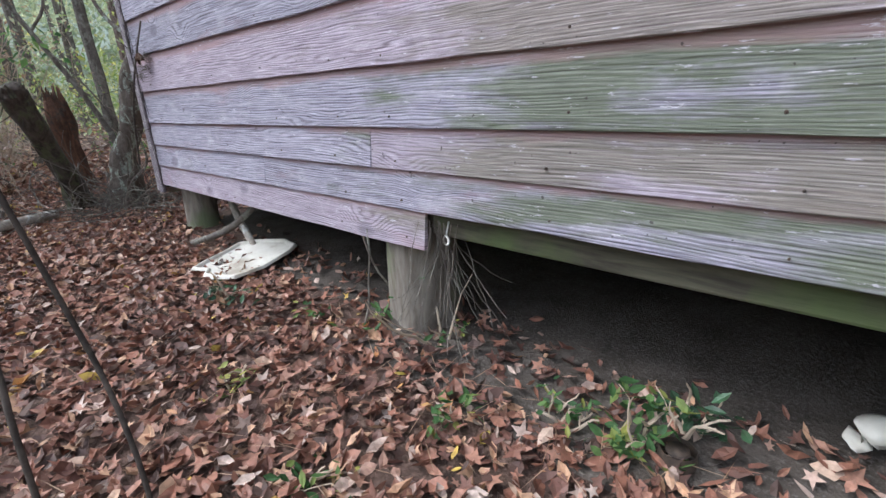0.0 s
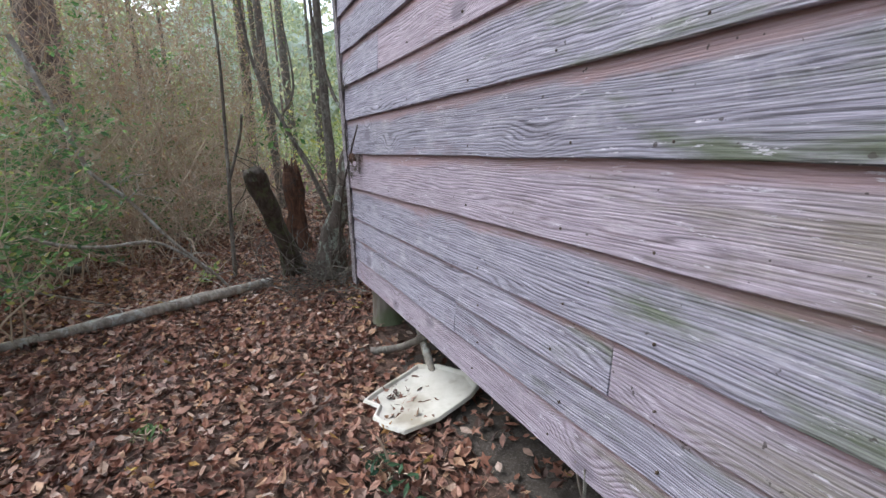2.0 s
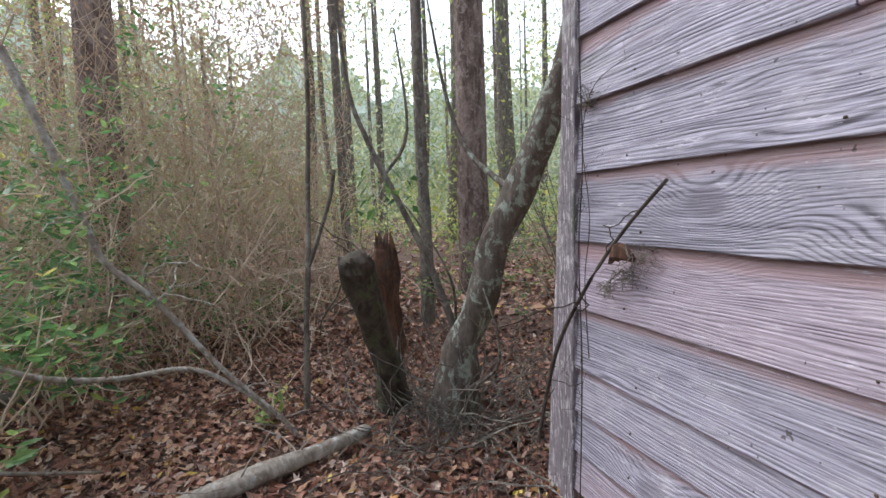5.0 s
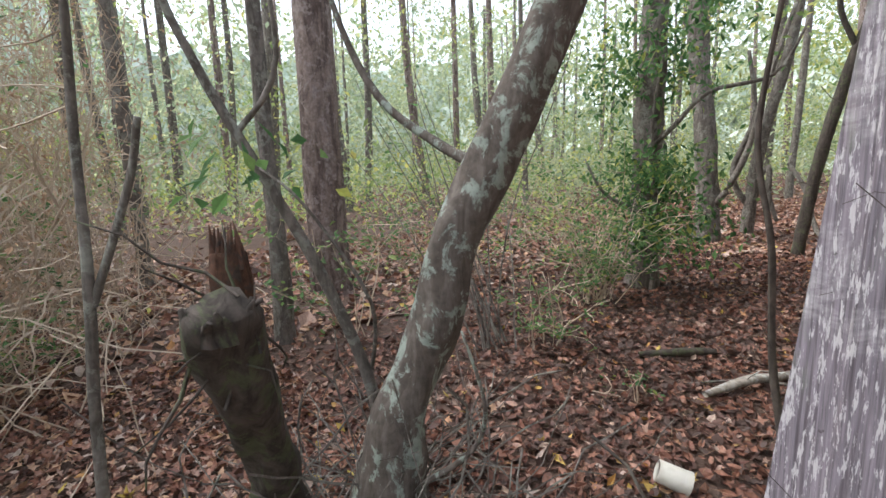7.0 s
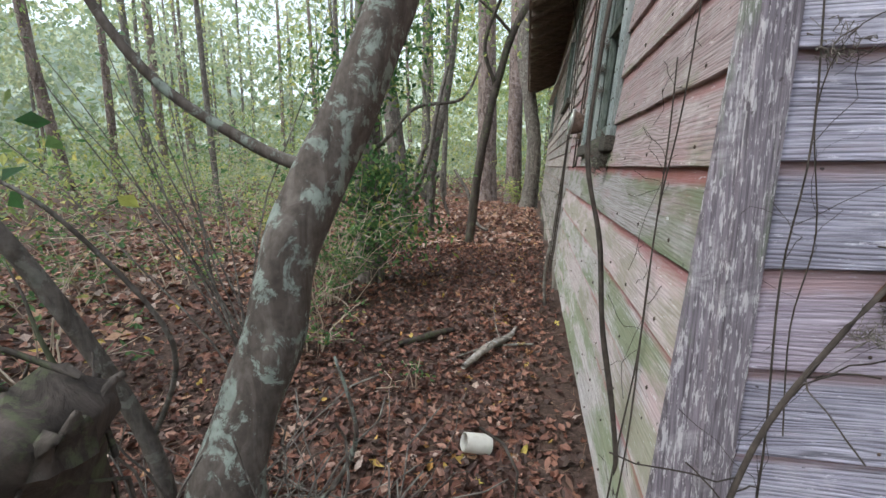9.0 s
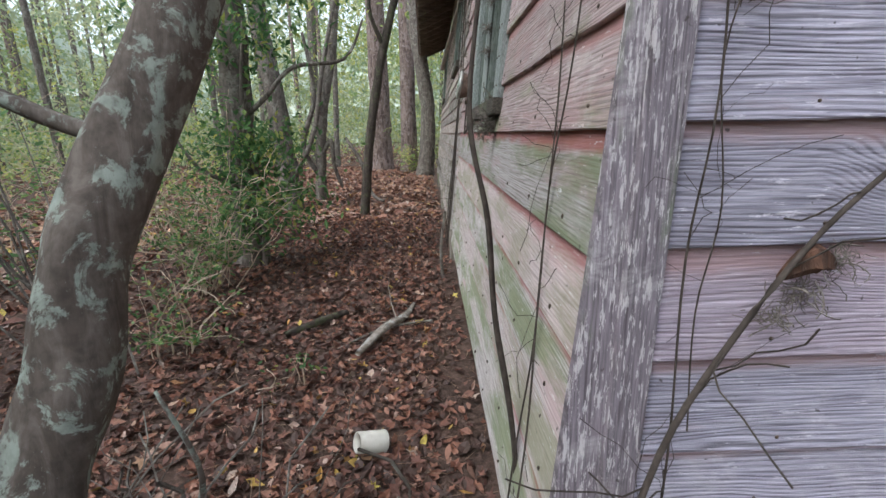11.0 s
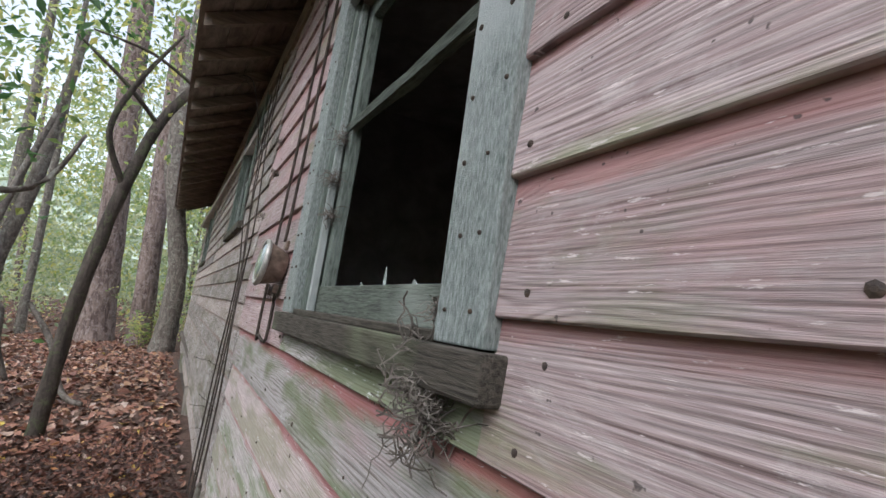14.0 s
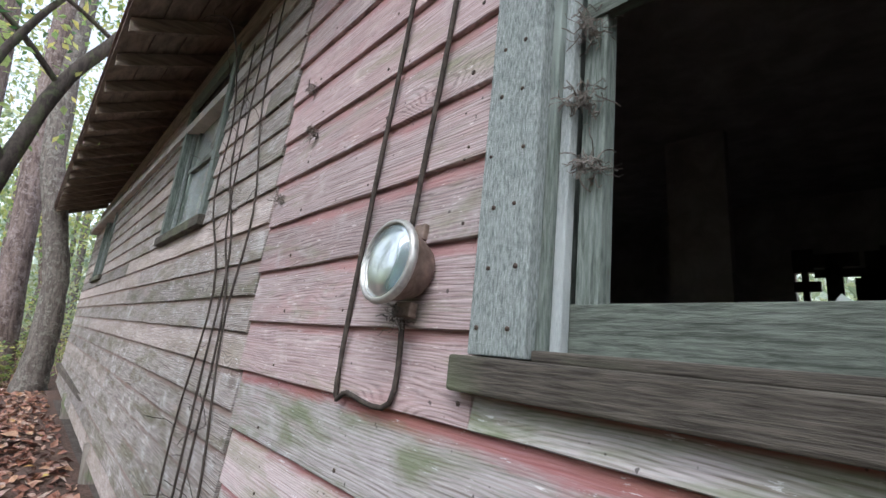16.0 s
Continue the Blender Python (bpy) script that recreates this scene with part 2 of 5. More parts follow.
stump_wood = plain("pier_post_wood", (0.12, 0.10, 0.08), (0.28, 0.25, 0.21), 0.9, 7.0, (3, 3, 0.5), 0.7, 0.012, 9.0, (0.16, 0.19, 0.10))
plastic_white = plain("dirty_white_plastic", (0.58, 0.55, 0.47), (0.70, 0.67, 0.60), 0.45, 9.0, (1, 1, 1), 0.1, 0.002, 5.0, (0.38, 0.33, 0.25))
rust = plain("brown_rusty_metal", (0.11, 0.08, 0.06), (0.28, 0.21, 0.17), 0.6, 20.0, metal=0.3)
ring_metal = plain("dull_grey_metal_ring", (0.35, 0.34, 0.31), (0.55, 0.54, 0.50), 0.45, 30.0, metal=0.6)
roof_metal = plain("rusty_roof_sheet", (0.20, 0.13, 0.10), (0.34, 0.26, 0.22), 0.6, 6.0)
inner_wall = plain("dim_grey_inner_walls", (0.40, 0.38, 0.35), (0.58, 0.55, 0.52), 0.9, 4.0)
web_grey = plain("grey_dusty_cobweb", (0.09, 0.075, 0.06), (0.22, 0.195, 0.17), 1.0, 40.0)
nail_dark = plain("dark_nail_heads", (0.04, 0.032, 0.028), (0.10, 0.07, 0.05), 0.7, 60.0)

n = Nodes("headlamp_glass", 0.12)
n.colour((0.40, 0.50, 0.50))
n.bsdf.inputs["Transmission Weight"].default_value = 0.75
n.bump(n.wave(n.coords((1, 1, 1)), 14.0, 1.0, 1.0), 0.5, 0.01)
lamp_glass = n.mat
n = Nodes("lamp_reflector", 0.2)
n.colour((0.22, 0.27, 0.27))
n.bsdf.inputs["Metallic"].default_value = 0.9
reflector = n.mat
n = Nodes("window_shard", 0.05)
n.colour((0.7, 0.75, 0.72))
n.bsdf.inputs["Transmission Weight"].default_value = 0.6
shard_glass = n.mat

# soil with rotted leaf bits
n = Nodes("forest_soil", 0.95)
f1 = n.noise(n.coords((1, 1, 1)), 2.2, 8, 0.65)
f2 = n.noise(n.coords((1, 1, 1)), 38.0, 5, 0.7)
soil = n.mix(n.ramp(f1, (0.4, 0.0), (0.62, 1.0)), (0.06, 0.04, 0.031), (0.12, 0.075, 0.056))
soil = n.mix(n.ramp(f2, (0.42, 0.0), (0.66, 0.8)), soil, (0.20, 0.13, 0.10))
n.colour(soil)
n.bump(f2, 0.8, 0.03)
soil_mat = n.mat
n = Nodes("bare_grey_dirt", 0.97)
f1 = n.noise(n.coords((1, 1, 1)), 6.0, 8, 0.7)
f2 = n.noise(n.coords((1, 1, 1)), 70.0, 5, 0.7)
dirt = n.mix(n.ramp(f1, (0.35, 0.0), (0.65, 1.0)), (0.06, 0.05, 0.041), (0.125, 0.105, 0.088))
n.colour(n.mix(n.ramp(f2, (0.5, 0.0), (0.7, 0.7)), dirt, (0.22, 0.195, 0.17)))
n.bump(f2, 0.7, 0.02)
dirt_mat = n.mat


def leaf_material(name, stops, rough=0.6, through=0.0):
    n = Nodes(name, rough)
    at = n.t.nodes.new("ShaderNodeAttribute")
    at.attribute_name = "tint"
    col = n.ramp(at.outputs["Fac"], *stops)
    vein = n.noise(n.coords((1, 1, 1)), 45.0, 4, 0.6)
    n.colour(n.mix(n.ramp(vein, (0.3, 0.5), (0.6, 0.0)), col, (0.04, 0.03, 0.02)))
    if through:
        tr = n.t.nodes.new("ShaderNodeBsdfTranslucent")
        n.link(col, tr.inputs["Color"])
        mx = n.t.nodes.new("ShaderNodeMixShader")
        mx.inputs[0].default_value = through
        n.link(n.bsdf.outputs[0], mx.inputs[1])
        n.link(tr.outputs[0], mx.inputs[2])
        n.link(mx.outputs[0], n.t.nodes["Material Output"].inputs["Surface"])
    return n.mat


litter_mat = leaf_material("fallen_leaves", ((0.0, (0.09, 0.055, 0.045)), (0.25, (0.17, 0.082, 0.062)), (0.5, (0.30, 0.135, 0.088)), (0.72, (0.40, 0.22, 0.155)), (0.9, (0.54, 0.43, 0.36)), (0.965, (0.50, 0.24, 0.09)), (1.0, (0.60, 0.48, 0.10))), 0.5)
needle_mat = leaf_material("dry_pine_needles", ((0.0, (0.36, 0.22, 0.14)), (1.0, (0.56, 0.41, 0.28))), 0.7, 0.4)
green_mat = leaf_material("green_leaves", ((0.0, (0.045, 0.11, 0.04)), (0.5, (0.10, 0.21, 0.07)), (0.85, (0.19, 0.31, 0.10)), (1.0, (0.42, 0.42, 0.10))), 0.5, 0.45)
fresh_mat = leaf_material("fresh_green_leaves", ((0.0, (0.08, 0.17, 0.06)), (0.5, (0.15, 0.28, 0.10)), (0.9, (0.26, 0.38, 0.13)), (1.0, (0.50, 0.46, 0.14))), 0.45, 0.5)
dark_leaf_mat = leaf_material("dark_glossy_leaves", ((0.0, (0.02, 0.055, 0.03)), (1.0, (0.06, 0.13, 0.06))), 0.3, 0.15)
yellow_mat = leaf_material("yellow_green_leaves", ((0.0, (0.20, 0.32, 0.11)), (0.6, (0.42, 0.50, 0.17)), (1.0, (0.70, 0.64, 0.20))), 0.6, 0.5)
# greens lightened so the colour itself carries the haze of distance
far_haze_mat = leaf_material("far_foliage", ((0.0, (0.30, 0.38, 0.24)), (0.5, (0.45, 0.52, 0.33)), (1.0, (0.66, 0.66, 0.38))), 0.7, 0.5)


# ---- mesh building ----
class Buf:
    def __init__(self):
        self.v, self.f, self.tint = [], [], []

    def add(self, verts, faces, tint=None):
        k = len(self.v)
        self.v += [tuple(p) for p in verts]
        self.f += [tuple(i + k for i in f) for f in faces]
        if tint is not None:
            self.tint += [tint] * len(verts)

    def box(self, a, b, m=None):
        vs = [Vector((x, y, z)) for z in (a[2], b[2]) for y in (a[1], b[1]) for x in (a[0], b[0])]
        self.add([m @ p for p in vs] if m else vs, [(0, 2, 3, 1), (4, 5, 7, 6), (0, 1, 5, 4), (2, 6, 7, 3), (0, 4, 6, 2), (1, 3, 7, 5)])

    def tube(self, pts, radii, seg=8, rough=0.0, cap=True):
        pts = [Vector(p) for p in pts]
        k, up = len(self.v), Vector((0.31, 0.2, 0.93))
        verts, faces = [], []
        for i, p in enumerate(pts):
            d = (pts[min(i + 1, len(pts) - 1)] - pts[max(i - 1, 0)]).normalized()
            a = d.cross(up if abs(d.dot(up)) < 0.95 else Vector((1, 0, 0))).normalized()
            b = d.cross(a)
            for j in range(seg):
                t = j * math.tau / seg
                r = radii[i] * (1 + rough * noise.noise(p * 3.1 + Vector((math.cos(t), math.sin(t), 0)) * 1.3))
                verts.append(p + (a * math.cos(t) + b * math.sin(t)) * r)
        for i in range(len(pts) - 1):
            for j in range(seg):
                q = (j + 1) % seg
                faces.append((i * seg + j, i * seg + q, (i + 1) * seg + q, (i + 1) * seg + j))
        if cap:
            faces += [tuple(range(seg)), tuple(range((len(pts) - 1) * seg, len(pts) * seg))]
        self.add(verts, faces)

    def leaf(self, p, size, width, turn, tint, curl=0.15):
        """A folded, pointed leaf of six faces round p."""
        a, w = size * 0.5, width * 0.5
        c = curl * size
        vs = [(-a, 0, c * 0.6), (-a * 0.3, w, c), (a * 0.35, w * 0.8, c * 0.5), (a, 0, c * 0.9), (a * 0.35, -w * 0.8, c * 0.8), (-a * 0.3, -w, c * 0.4), (-a * 0.3, 0, 0), (a * 0.35, 0, 0)]
        self.add([p + turn @ Vector(q) for q in vs], [(0, 6, 1), (1, 6, 7, 2), (2, 7, 3), (0, 5, 6), (6, 5, 4, 7), (7, 4, 3)], tint)

    def lobed(self, p, size, turn, tint, curl=0.15):
        """A lobed, star-like leaf round p."""
        vs = [(0, 0, 0)]
        for i in range(10):
            r = size * (0.55 if i % 2 == 0 else 0.24) * (1.1 - 0.05 * i)
            t = i * math.tau / 10
            vs.append((r * math.cos(t), r * math.sin(t), curl * size * (0.5 + 0.5 * math.sin(2.3 * t + 9 * tint)) * (1 if i % 2 == 0 else 0.3)))
        self.add([p + turn @ Vector(q) for q in vs], [(0, 1 + i, 1 + (i + 1) % 10) for i in range(10)], tint)

    def blade(self, p, size, width, turn, tint):
        a, w = size * 0.5, width * 0.5
        self.add([p + turn @ Vector(q) for q in ((-a, 0, 0), (0, w, w * 0.4), (a, 0, 0), (0, -w, w * 0.4))], [(0, 1, 2), (0, 2, 3)], tint)

    def object(self, name, mat, parent=None, smooth=False, bevel=0.0):
        me = bpy.data.meshes.new(name)
        me.from_pydata(self.v, [], self.f)
        if self.tint:
            at = me.attributes.new("tint", "FLOAT", "POINT")
            at.data.foreach_set("value", self.tint)
        me.materials.append(mat)
        if smooth:
            me.polygons.foreach_set("use_smooth", [True] * len(me.polygons))
        ob = new(name, me)
        ob.parent = parent
        if bevel:
            b = ob.modifiers.new("bevel", "BEVEL")
            b.width, b.segments, b.limit_method = bevel, 2, "ANGLE"
        return ob


rnd = random.Random(4)


def any_turn(tilt=math.pi):
    return Euler((rnd.uniform(-tilt, tilt), rnd.uniform(-tilt, tilt), rnd.uniform(0, math.tau))).to_matrix()


def smooth_path(pts, radii, step=6):
    """A rounder line through the points, with its radii."""
    out, rr = [], []
    P = [Vector(p) for p in pts]
    for i in range(len(P) - 1):
        a, b, c, d = P[max(i - 1, 0)], P[i], P[i + 1], P[min(i + 2, len(P) - 1)]
        for k in range(step):
            t = k / step
            out.append(0.5 * (2 * b + (c - a) * t + (2 * a - 5 * b + 4 * c - d) * t * t + (3 * b - 3 * c + d - a) * t ** 3))
            rr.append(radii[i] + (radii[i + 1] - radii[i]) * t)
    return out + [P[-1]], rr + [radii[-1]]


def limb(buf, pts, radii, seg=8, rough=0.25, step=5):
    p, r = smooth_path(pts, radii, step)
    buf.tube(p, r, seg, rough)


def wander(a, d, length, bend, steps=5, drop=0.0):
    """Points of a wandering twig from a along d."""
    p, d, out = Vector(a), Vector(d).normalized(), [Vector(a)]
    for _ in range(steps):
        d = (d + Vector((rnd.gauss(0, bend), rnd.gauss(0, bend), rnd.gauss(0, bend) - drop))).normalized()
        p = p + d * (length / steps)
        out.append(p)
    return out


def height(x, y):
    """The ground's height."""
    h = 0.05 * noise.noise(Vector((x * 0.35, y * 0.35, 0))) + 0.02 * noise.noise(Vector((x * 1.4, y * 1.4, 3)))
    if x > -0.2:
        h -= 0.05 * min(1, (x + 0.2) / 1.5)
    far = max(0.0, math.hypot(x + 1, y - 4) - 14)
    return h + 0.35 * min(1, far / 25) * (0.5 + noise.noise(Vector((x * 0.06, y * 0.06, 7))))


# ---- the ground ----
def build_ground():
    xs = [-400, -200, -100, -60, -40] + [-30 + i * 1.0 for i in range(20)] + [-10 + i * 0.25 for i in range(73)] + [9, 11, 14, 20, 40, 100, 400]
    ys = [-400, -100, -50, -30, -20, -14, -10] + [-8 + i * 0.25 for i in range(105)] + [19 + i * 1.5 for i in range(16)] + [50, 100, 200, 400]
    b = Buf()
    b.v = [(x, y, height(x, y)) for y in ys for x in xs]
    w = len(xs)
    b.f = [(j * w + i, j * w + i + 1, (j + 1) * w + i + 1, (j + 1) * w + i) for j in range(len(ys) - 1) for i in range(w - 1)]
    ob = b.object("ground", soil_mat, smooth=True)
    ob.data.materials.append(dirt_mat)
    for p in ob.data.polygons:
        c = p.center
        edge = -0.02 + 0.22 * noise.noise(Vector((c.x * 1.6, 0, 2))) - (0.16 if c.x > 2.6 else 0)
        if -0.05 < c.x < 6 and edge < c.y < 14 and (c.y > 0.15 or c.x > 0.7):
            p.material_index = 1
    return tagged(ob, "brown forest soil with bare grey dirt under the house", "ground", kind="structure")


build_ground()

# ---- the house: frames of its two visible walls ----
gable = Matrix(((-1, 0, 0, 0), (0, -1, 0, 0), (0, 0, 1, 0), (0, 0, 0, 1)))
U = Vector((0.015, 1, 0)).normalized()
H = Vector((0.09, 0, 1)).normalized()
N = H.cross(U).normalized()
side = Matrix(((U.x, N.x, H.x, -0.165), (U.y, N.y, H.y, 0), (U.z, N.z, H.z, 0), (0, 0, 0, 1)))


def lap_board(u0, u1, low, high, out=0.022, thick=0.018, wobble=0.004, seed=0.0, slope=0.0):
    """One lapped board from u0 to u1; its lower edge stands proud, its upper edge tucks under the next."""
    b = Buf()
    k = max(2, int(abs(u1 - u0) / 0.16))
    for i in range(k + 1):
        u = u0 + (u1 - u0) * i / k
        dz = wobble * noise.noise(Vector((u * 3.1, seed * 7.7, 1))) + wobble * 0.7 * noise.noise(Vector((u * 11, seed * 3.3, 4)))
        dy = wobble * 0.8 * noise.noise(Vector((u * 1.7, seed * 5.1, 9)))
        z0, z1 = low + dz + slope * (u - u0), high + 0.03
        b.v += [(u, out + dy, z0 + 0.003), (u, out + dy - 0.003, z0), (u, out - thick + dy, z0), (u, -0.006, z1), (u, 0.006, z1)]
    for i in range(k):
        for j in range(5):
            a, c = i * 5 + j, i * 5 + (j + 1) % 5
            b.f.append((a, c, c + 5, a + 5))
    b.f += [(4, 3, 2, 1, 0), tuple(k * 5 + j for j in range(5))]
    return b


def make_wall(name, m, backing, label):
    """A wall's backing, with the frame m; boards are laid on it as its pieces."""
    ob = backing.object(name, dark_wood)
    ob.matrix_world = m
    return tagged(ob, label, "wall", kind="structure")


def lay(wall, b, mat):
    return b.object("board", mat, wall)


# gable wall: backing from u = -6.2 to -0.05
b = Buf()
b.box((-6.2, -0.10, 0.50), (-0.04, -0.012, 3.75))
gable_wall = make_wall("wall_north", gable, b, "weathered grey and pink lap siding wall with algae")
rows_a = [0.345, 0.492, 0.638, 0.79, 1.0, 1.224, 1.446, 1.66, 1.865, 2.085] + [2.30 + 0.212 * i for i in range(7)]
joins = [-2.755, -1.62, -2.489, None, None, None, None, -0.82, None, -2.2, None, -3.1, None, -1.2, None, None, None]
for i, low in enumerate(rows_a):
    high = rows_a[i + 1] if i + 1 < len(rows_a) else low + 0.2
    j = joins[i]
    start = -0.042 - 0.03 * (low - 1.4)
    spans = [(start, -6.2)] if j is None else [(start, j), (j - 0.002, -6.2)]
    if i == 0:
        spans = [(start, -2.755)]
    for s, (u0, u1) in enumerate(spans):
        parts = [(u0, u1)]
        for v0, v1 in parts:
            mat = gable_siding
            lay(gable_wall, lap_board(v0, v1, low, high, 0.026 - 0.004 * s, seed=i + s * 0.37), mat)

# side wall, near part: backing with the window's opening
W0, W1, WB, WT = 1.61, 2.79, 1.60, 2.98
b = Buf()
for a, c in (((0.02, 0.32), (W0, 3.9)), ((W1, 0.32), (4.45, 3.9)), ((W0, 0.32), (W1, WB)), ((W0, WT), (W1, 3.9))):
    b.box((a[0], -0.10, a[1]), (c[0], -0.012, c[1]))
near_wall = make_wall("wall_west", side, b, "faded pink lap siding wall with peeling paint")
rows_b = [0.25, 0.41, 0.60, 0.79, 0.985, 1.20, 1.437, 1.645, 1.87, 2.08, 2.29, 2.50, 2.71, 2.92, 3.13, 3.34, 3.55]
for i, low in enumerate(rows_b):
    high = rows_b[i + 1] if i + 1 < len(rows_b) else 3.75
    end = 4.36 + rnd.uniform(-0.02, 0.02)
    cuts = [(-0.003, W0 - 0.15), (W1 + 0.15, end)] if high > WB - 0.06 and low < WT + 0.1 else [(-0.003, end)]
    mat = low_pink_siding if i < 6 else pink_siding
    for s, (u0, u1) in enumerate(cuts):
        lay(near_wall, lap_board(u0, u1, low, high, 0.024, seed=20 + i + s * 0.4), mat)
lay(near_wall, lap_board(W0 - 0.148, W1 + 0.148, 1.437, 1.50, 0.024, seed=41.0), low_pink_siding)
# far part of the side wall: narrower, greyer boards, two more windows
b = Buf()
far_windows = [(5.75, 6.95, 2.36, 3.6), (11.7, 12.9, 2.30, 3.6)]
us = [4.45, 5.75, 6.95, 11.7, 12.9, 15.0]
for u0, u1 in zip(us, us[1:]):
    w = [q for q in far_windows if q[0] == u0]
    for h0, h1 in ([(0.3, w[0][2]), (w[0][3], 3.85)] if w else [(0.3, 3.85)]):
        b.box((u0, -0.10, h0), (u1, -0.014, h1))
far_wall = make_wall("wall_south", side, b, "bleached grey lap siding wall with vines")
low, i = 0.22, 0
while low < 3.7:
    high = low + 0.172
    spans, u = [], 4.38
    for u0, u1, h0, h1 in far_windows:
        if high > h0 and low < h1:
            spans.append((u, u0 - 0.11))
            u = u1 + 0.11
    spans.append((u, 15.0))
    for s, (u0, u1) in enumerate(spans):
        mid = u0 + (u1 - u0) * rnd.uniform(0.3, 0.7)
        for t0, t1 in ((u0, mid), (mid + 0.003, u1)):
            lay(far_wall, lap_board(t0, t1, low + rnd.uniform(-0.006, 0.006), high, 0.022, seed=60 + i + s, wobble=0.005), grey_siding)
    low, i = high, i + 1

# plain walls, floor, ceiling and roof that close the house
b = Buf()
for y0, y1, gaps in ((0, 2.6, ()), (2.6, 3.5, ((2.1, 2.45),)), (3.5, 4.48, ()), (4.48, 4.64, ((1.45, 2.31),)), (4.64, 7.0, ()), (7.0, 8.0, ((1.4, 2.6),)), (8.0, 15.0, ())):
    # starts below ground: unseen foot added to keep light out of the crawlspace
    z = -0.3
    for g0, g1 in gaps:
        b.box((6.1, y0, z), (6.2, y1, g0))
        z = g1
    b.box((6.1, y0, z), (6.2, y1, 3.7))
tagged(b.object("wall_east", inner_wall), "dim grey board wall inside the house", "wall", kind="structure")
b = Buf()
for y0, y1, z0, z1 in ((3.25, 3.5, 2.22, 2.34), (3.3, 3.5, 2.45, 2.72), (3.36, 3.42, 2.1, 2.5), (2.6, 2.95, 2.1, 2.36), (2.55, 2.72, 2.1, 2.7), (2.8, 3.3, 2.38, 2.47), (2.7, 2.85, 2.3, 2.65), (3.05, 3.2, 2.1, 2.65), (2.9, 3.3, 2.5, 2.65), (2.72, 2.9, 2.1, 2.42)):
    b.box((6.02, y0, z0), (6.08, y1, z1))
tagged(b.object("loose_boards", dark_wood), "broken dark boards across a gap in the inner wall", "boards", kind="stuff")
b = Buf()
# likewise carried below ground, an unseen addition that darkens the crawlspace
b.box((0.42, 15.0, -0.3), (6.2, 15.1, 3.7))
tagged(b.object("wall_end", old_wood), "dark bare board end wall", "wall", kind="structure")
b = Buf()
# partition, kept pale so that it catches the window's light
b.box((0.25, 4.6, 0.6), (3.3, 4.7, 3.35))
# jamb added only to block the bright east slit from farther along
b.box((3.35, 3.38, 0.6), (3.45, 3.85, 3.35))
tagged(b.object("wall_partition", inner_wall), "pale board partition inside the house with an added jamb", "wall", kind="structure")
b = Buf()
b.box((0.02, 0.11, 0.50), (6.1, 15.0, 0.60))
tagged(b.object("floor", dark_wood), "dark wooden floor of the abandoned house", "floor", kind="structure")
b = Buf()
b.box((0.2, 0.11, 3.35), (6.1, 14.9, 3.42))
tagged(b.object("ceiling", inner_wall), "dark board ceiling", "ceiling", kind="structure")
b = Buf()
for sx, ex in ((-0.47, 3.1), (6.67, 3.1)):
    for k in range(2):
        b.add([(sx, -0.45, 3.865 + k * 0.03), (ex, -0.45, 5.4 + k * 0.03), (ex, 15.9, 5.4 + k * 0.03), (sx, 15.9, 3.865 + k * 0.03)], [(0, 1, 2, 3)])
roof = tagged(b.object("roof", roof_metal), "rusty sheet roof with open eaves", "roof", kind="structure")
b = Buf()
b.add([(0.0, 0.02, 3.7), (6.2, 0.02, 3.7), (3.1, 0.02, 5.35), (0.0, 0.1, 3.7), (6.2, 0.1, 3.7), (3.1, 0.1, 5.35)], [(0, 1, 2), (3, 5, 4), (0, 3, 4, 1), (1, 4, 5, 2), (2, 5, 3, 0)])
b.object("gable_infill", grey_siding, gable_wall).matrix_parent_inverse = gable.inverted()
# sheathing planks under the eave, along the house, and the rafter tails
for k in range(4):
    x0 = -0.455 + k * 0.23
    b = Buf()
    z = 3.775 + (x0 + 0.62) * 0.43
    b.add([(x0, -0.4, z), (x0 + 0.22, -0.4, z + 0.095), (x0 + 0.22, 15.6, z + 0.095), (x0, 15.6, z), (x0, -0.4, z - 0.02), (x0 + 0.22, -0.4, z + 0.075), (x0 + 0.22, 15.6, z + 0.075), (x0, 15.6, z - 0.02)], [(0, 1, 2, 3), (7, 6, 5, 4), (0, 4, 5, 1), (3, 2, 6, 7), (0, 3, 7, 4), (1, 5, 6, 2)])
    b.object("sheathing_plank", old_wood, roof)
for k in range(24):
    y = 0.2 + k * 0.66
    b = Buf()
    b.add([(-0.43, y, 3.825), (0.5, y, 4.22), (0.5, y, 4.10), (-0.43, y, 3.715), (-0.43, y + 0.05, 3.825), (0.5, y + 0.05, 4.22), (0.5, y + 0.05, 4.10), (-0.43, y + 0.05, 3.715)], [(0, 1, 2, 3), (7, 6, 5, 4), (0, 4, 5, 1), (3, 2, 6, 7), (0, 3, 7, 4), (1, 5, 6, 2)])
    b.object("rafter", old_wood, roof)
b = Buf()
b.box((4.0, 0.0, 3.66), (15.0, 0.035, 3.86), side)
tagged(b.object("trim", old_wood), "bare brown frieze board under the eave", "trim", kind="structure")

# corner post, leaning with the side wall
b = Buf()
k = 14
for i in range(k + 1):
    z = 0.28 + (3.8 - 0.28) * i / k
    c, e = -0.026 + 0.035 * (z - 1.33), 0.05 + 0.03 * (z - 1.4)
    w = 0.004 * noise.noise(Vector((0, 0, z * 4)))
    b.v += [(c + w, -0.036, z), (e, -0.034 + w, z), (e, -0.006, z), ((c + e) / 2, -0.004, z), (c + w, -0.006, z)]
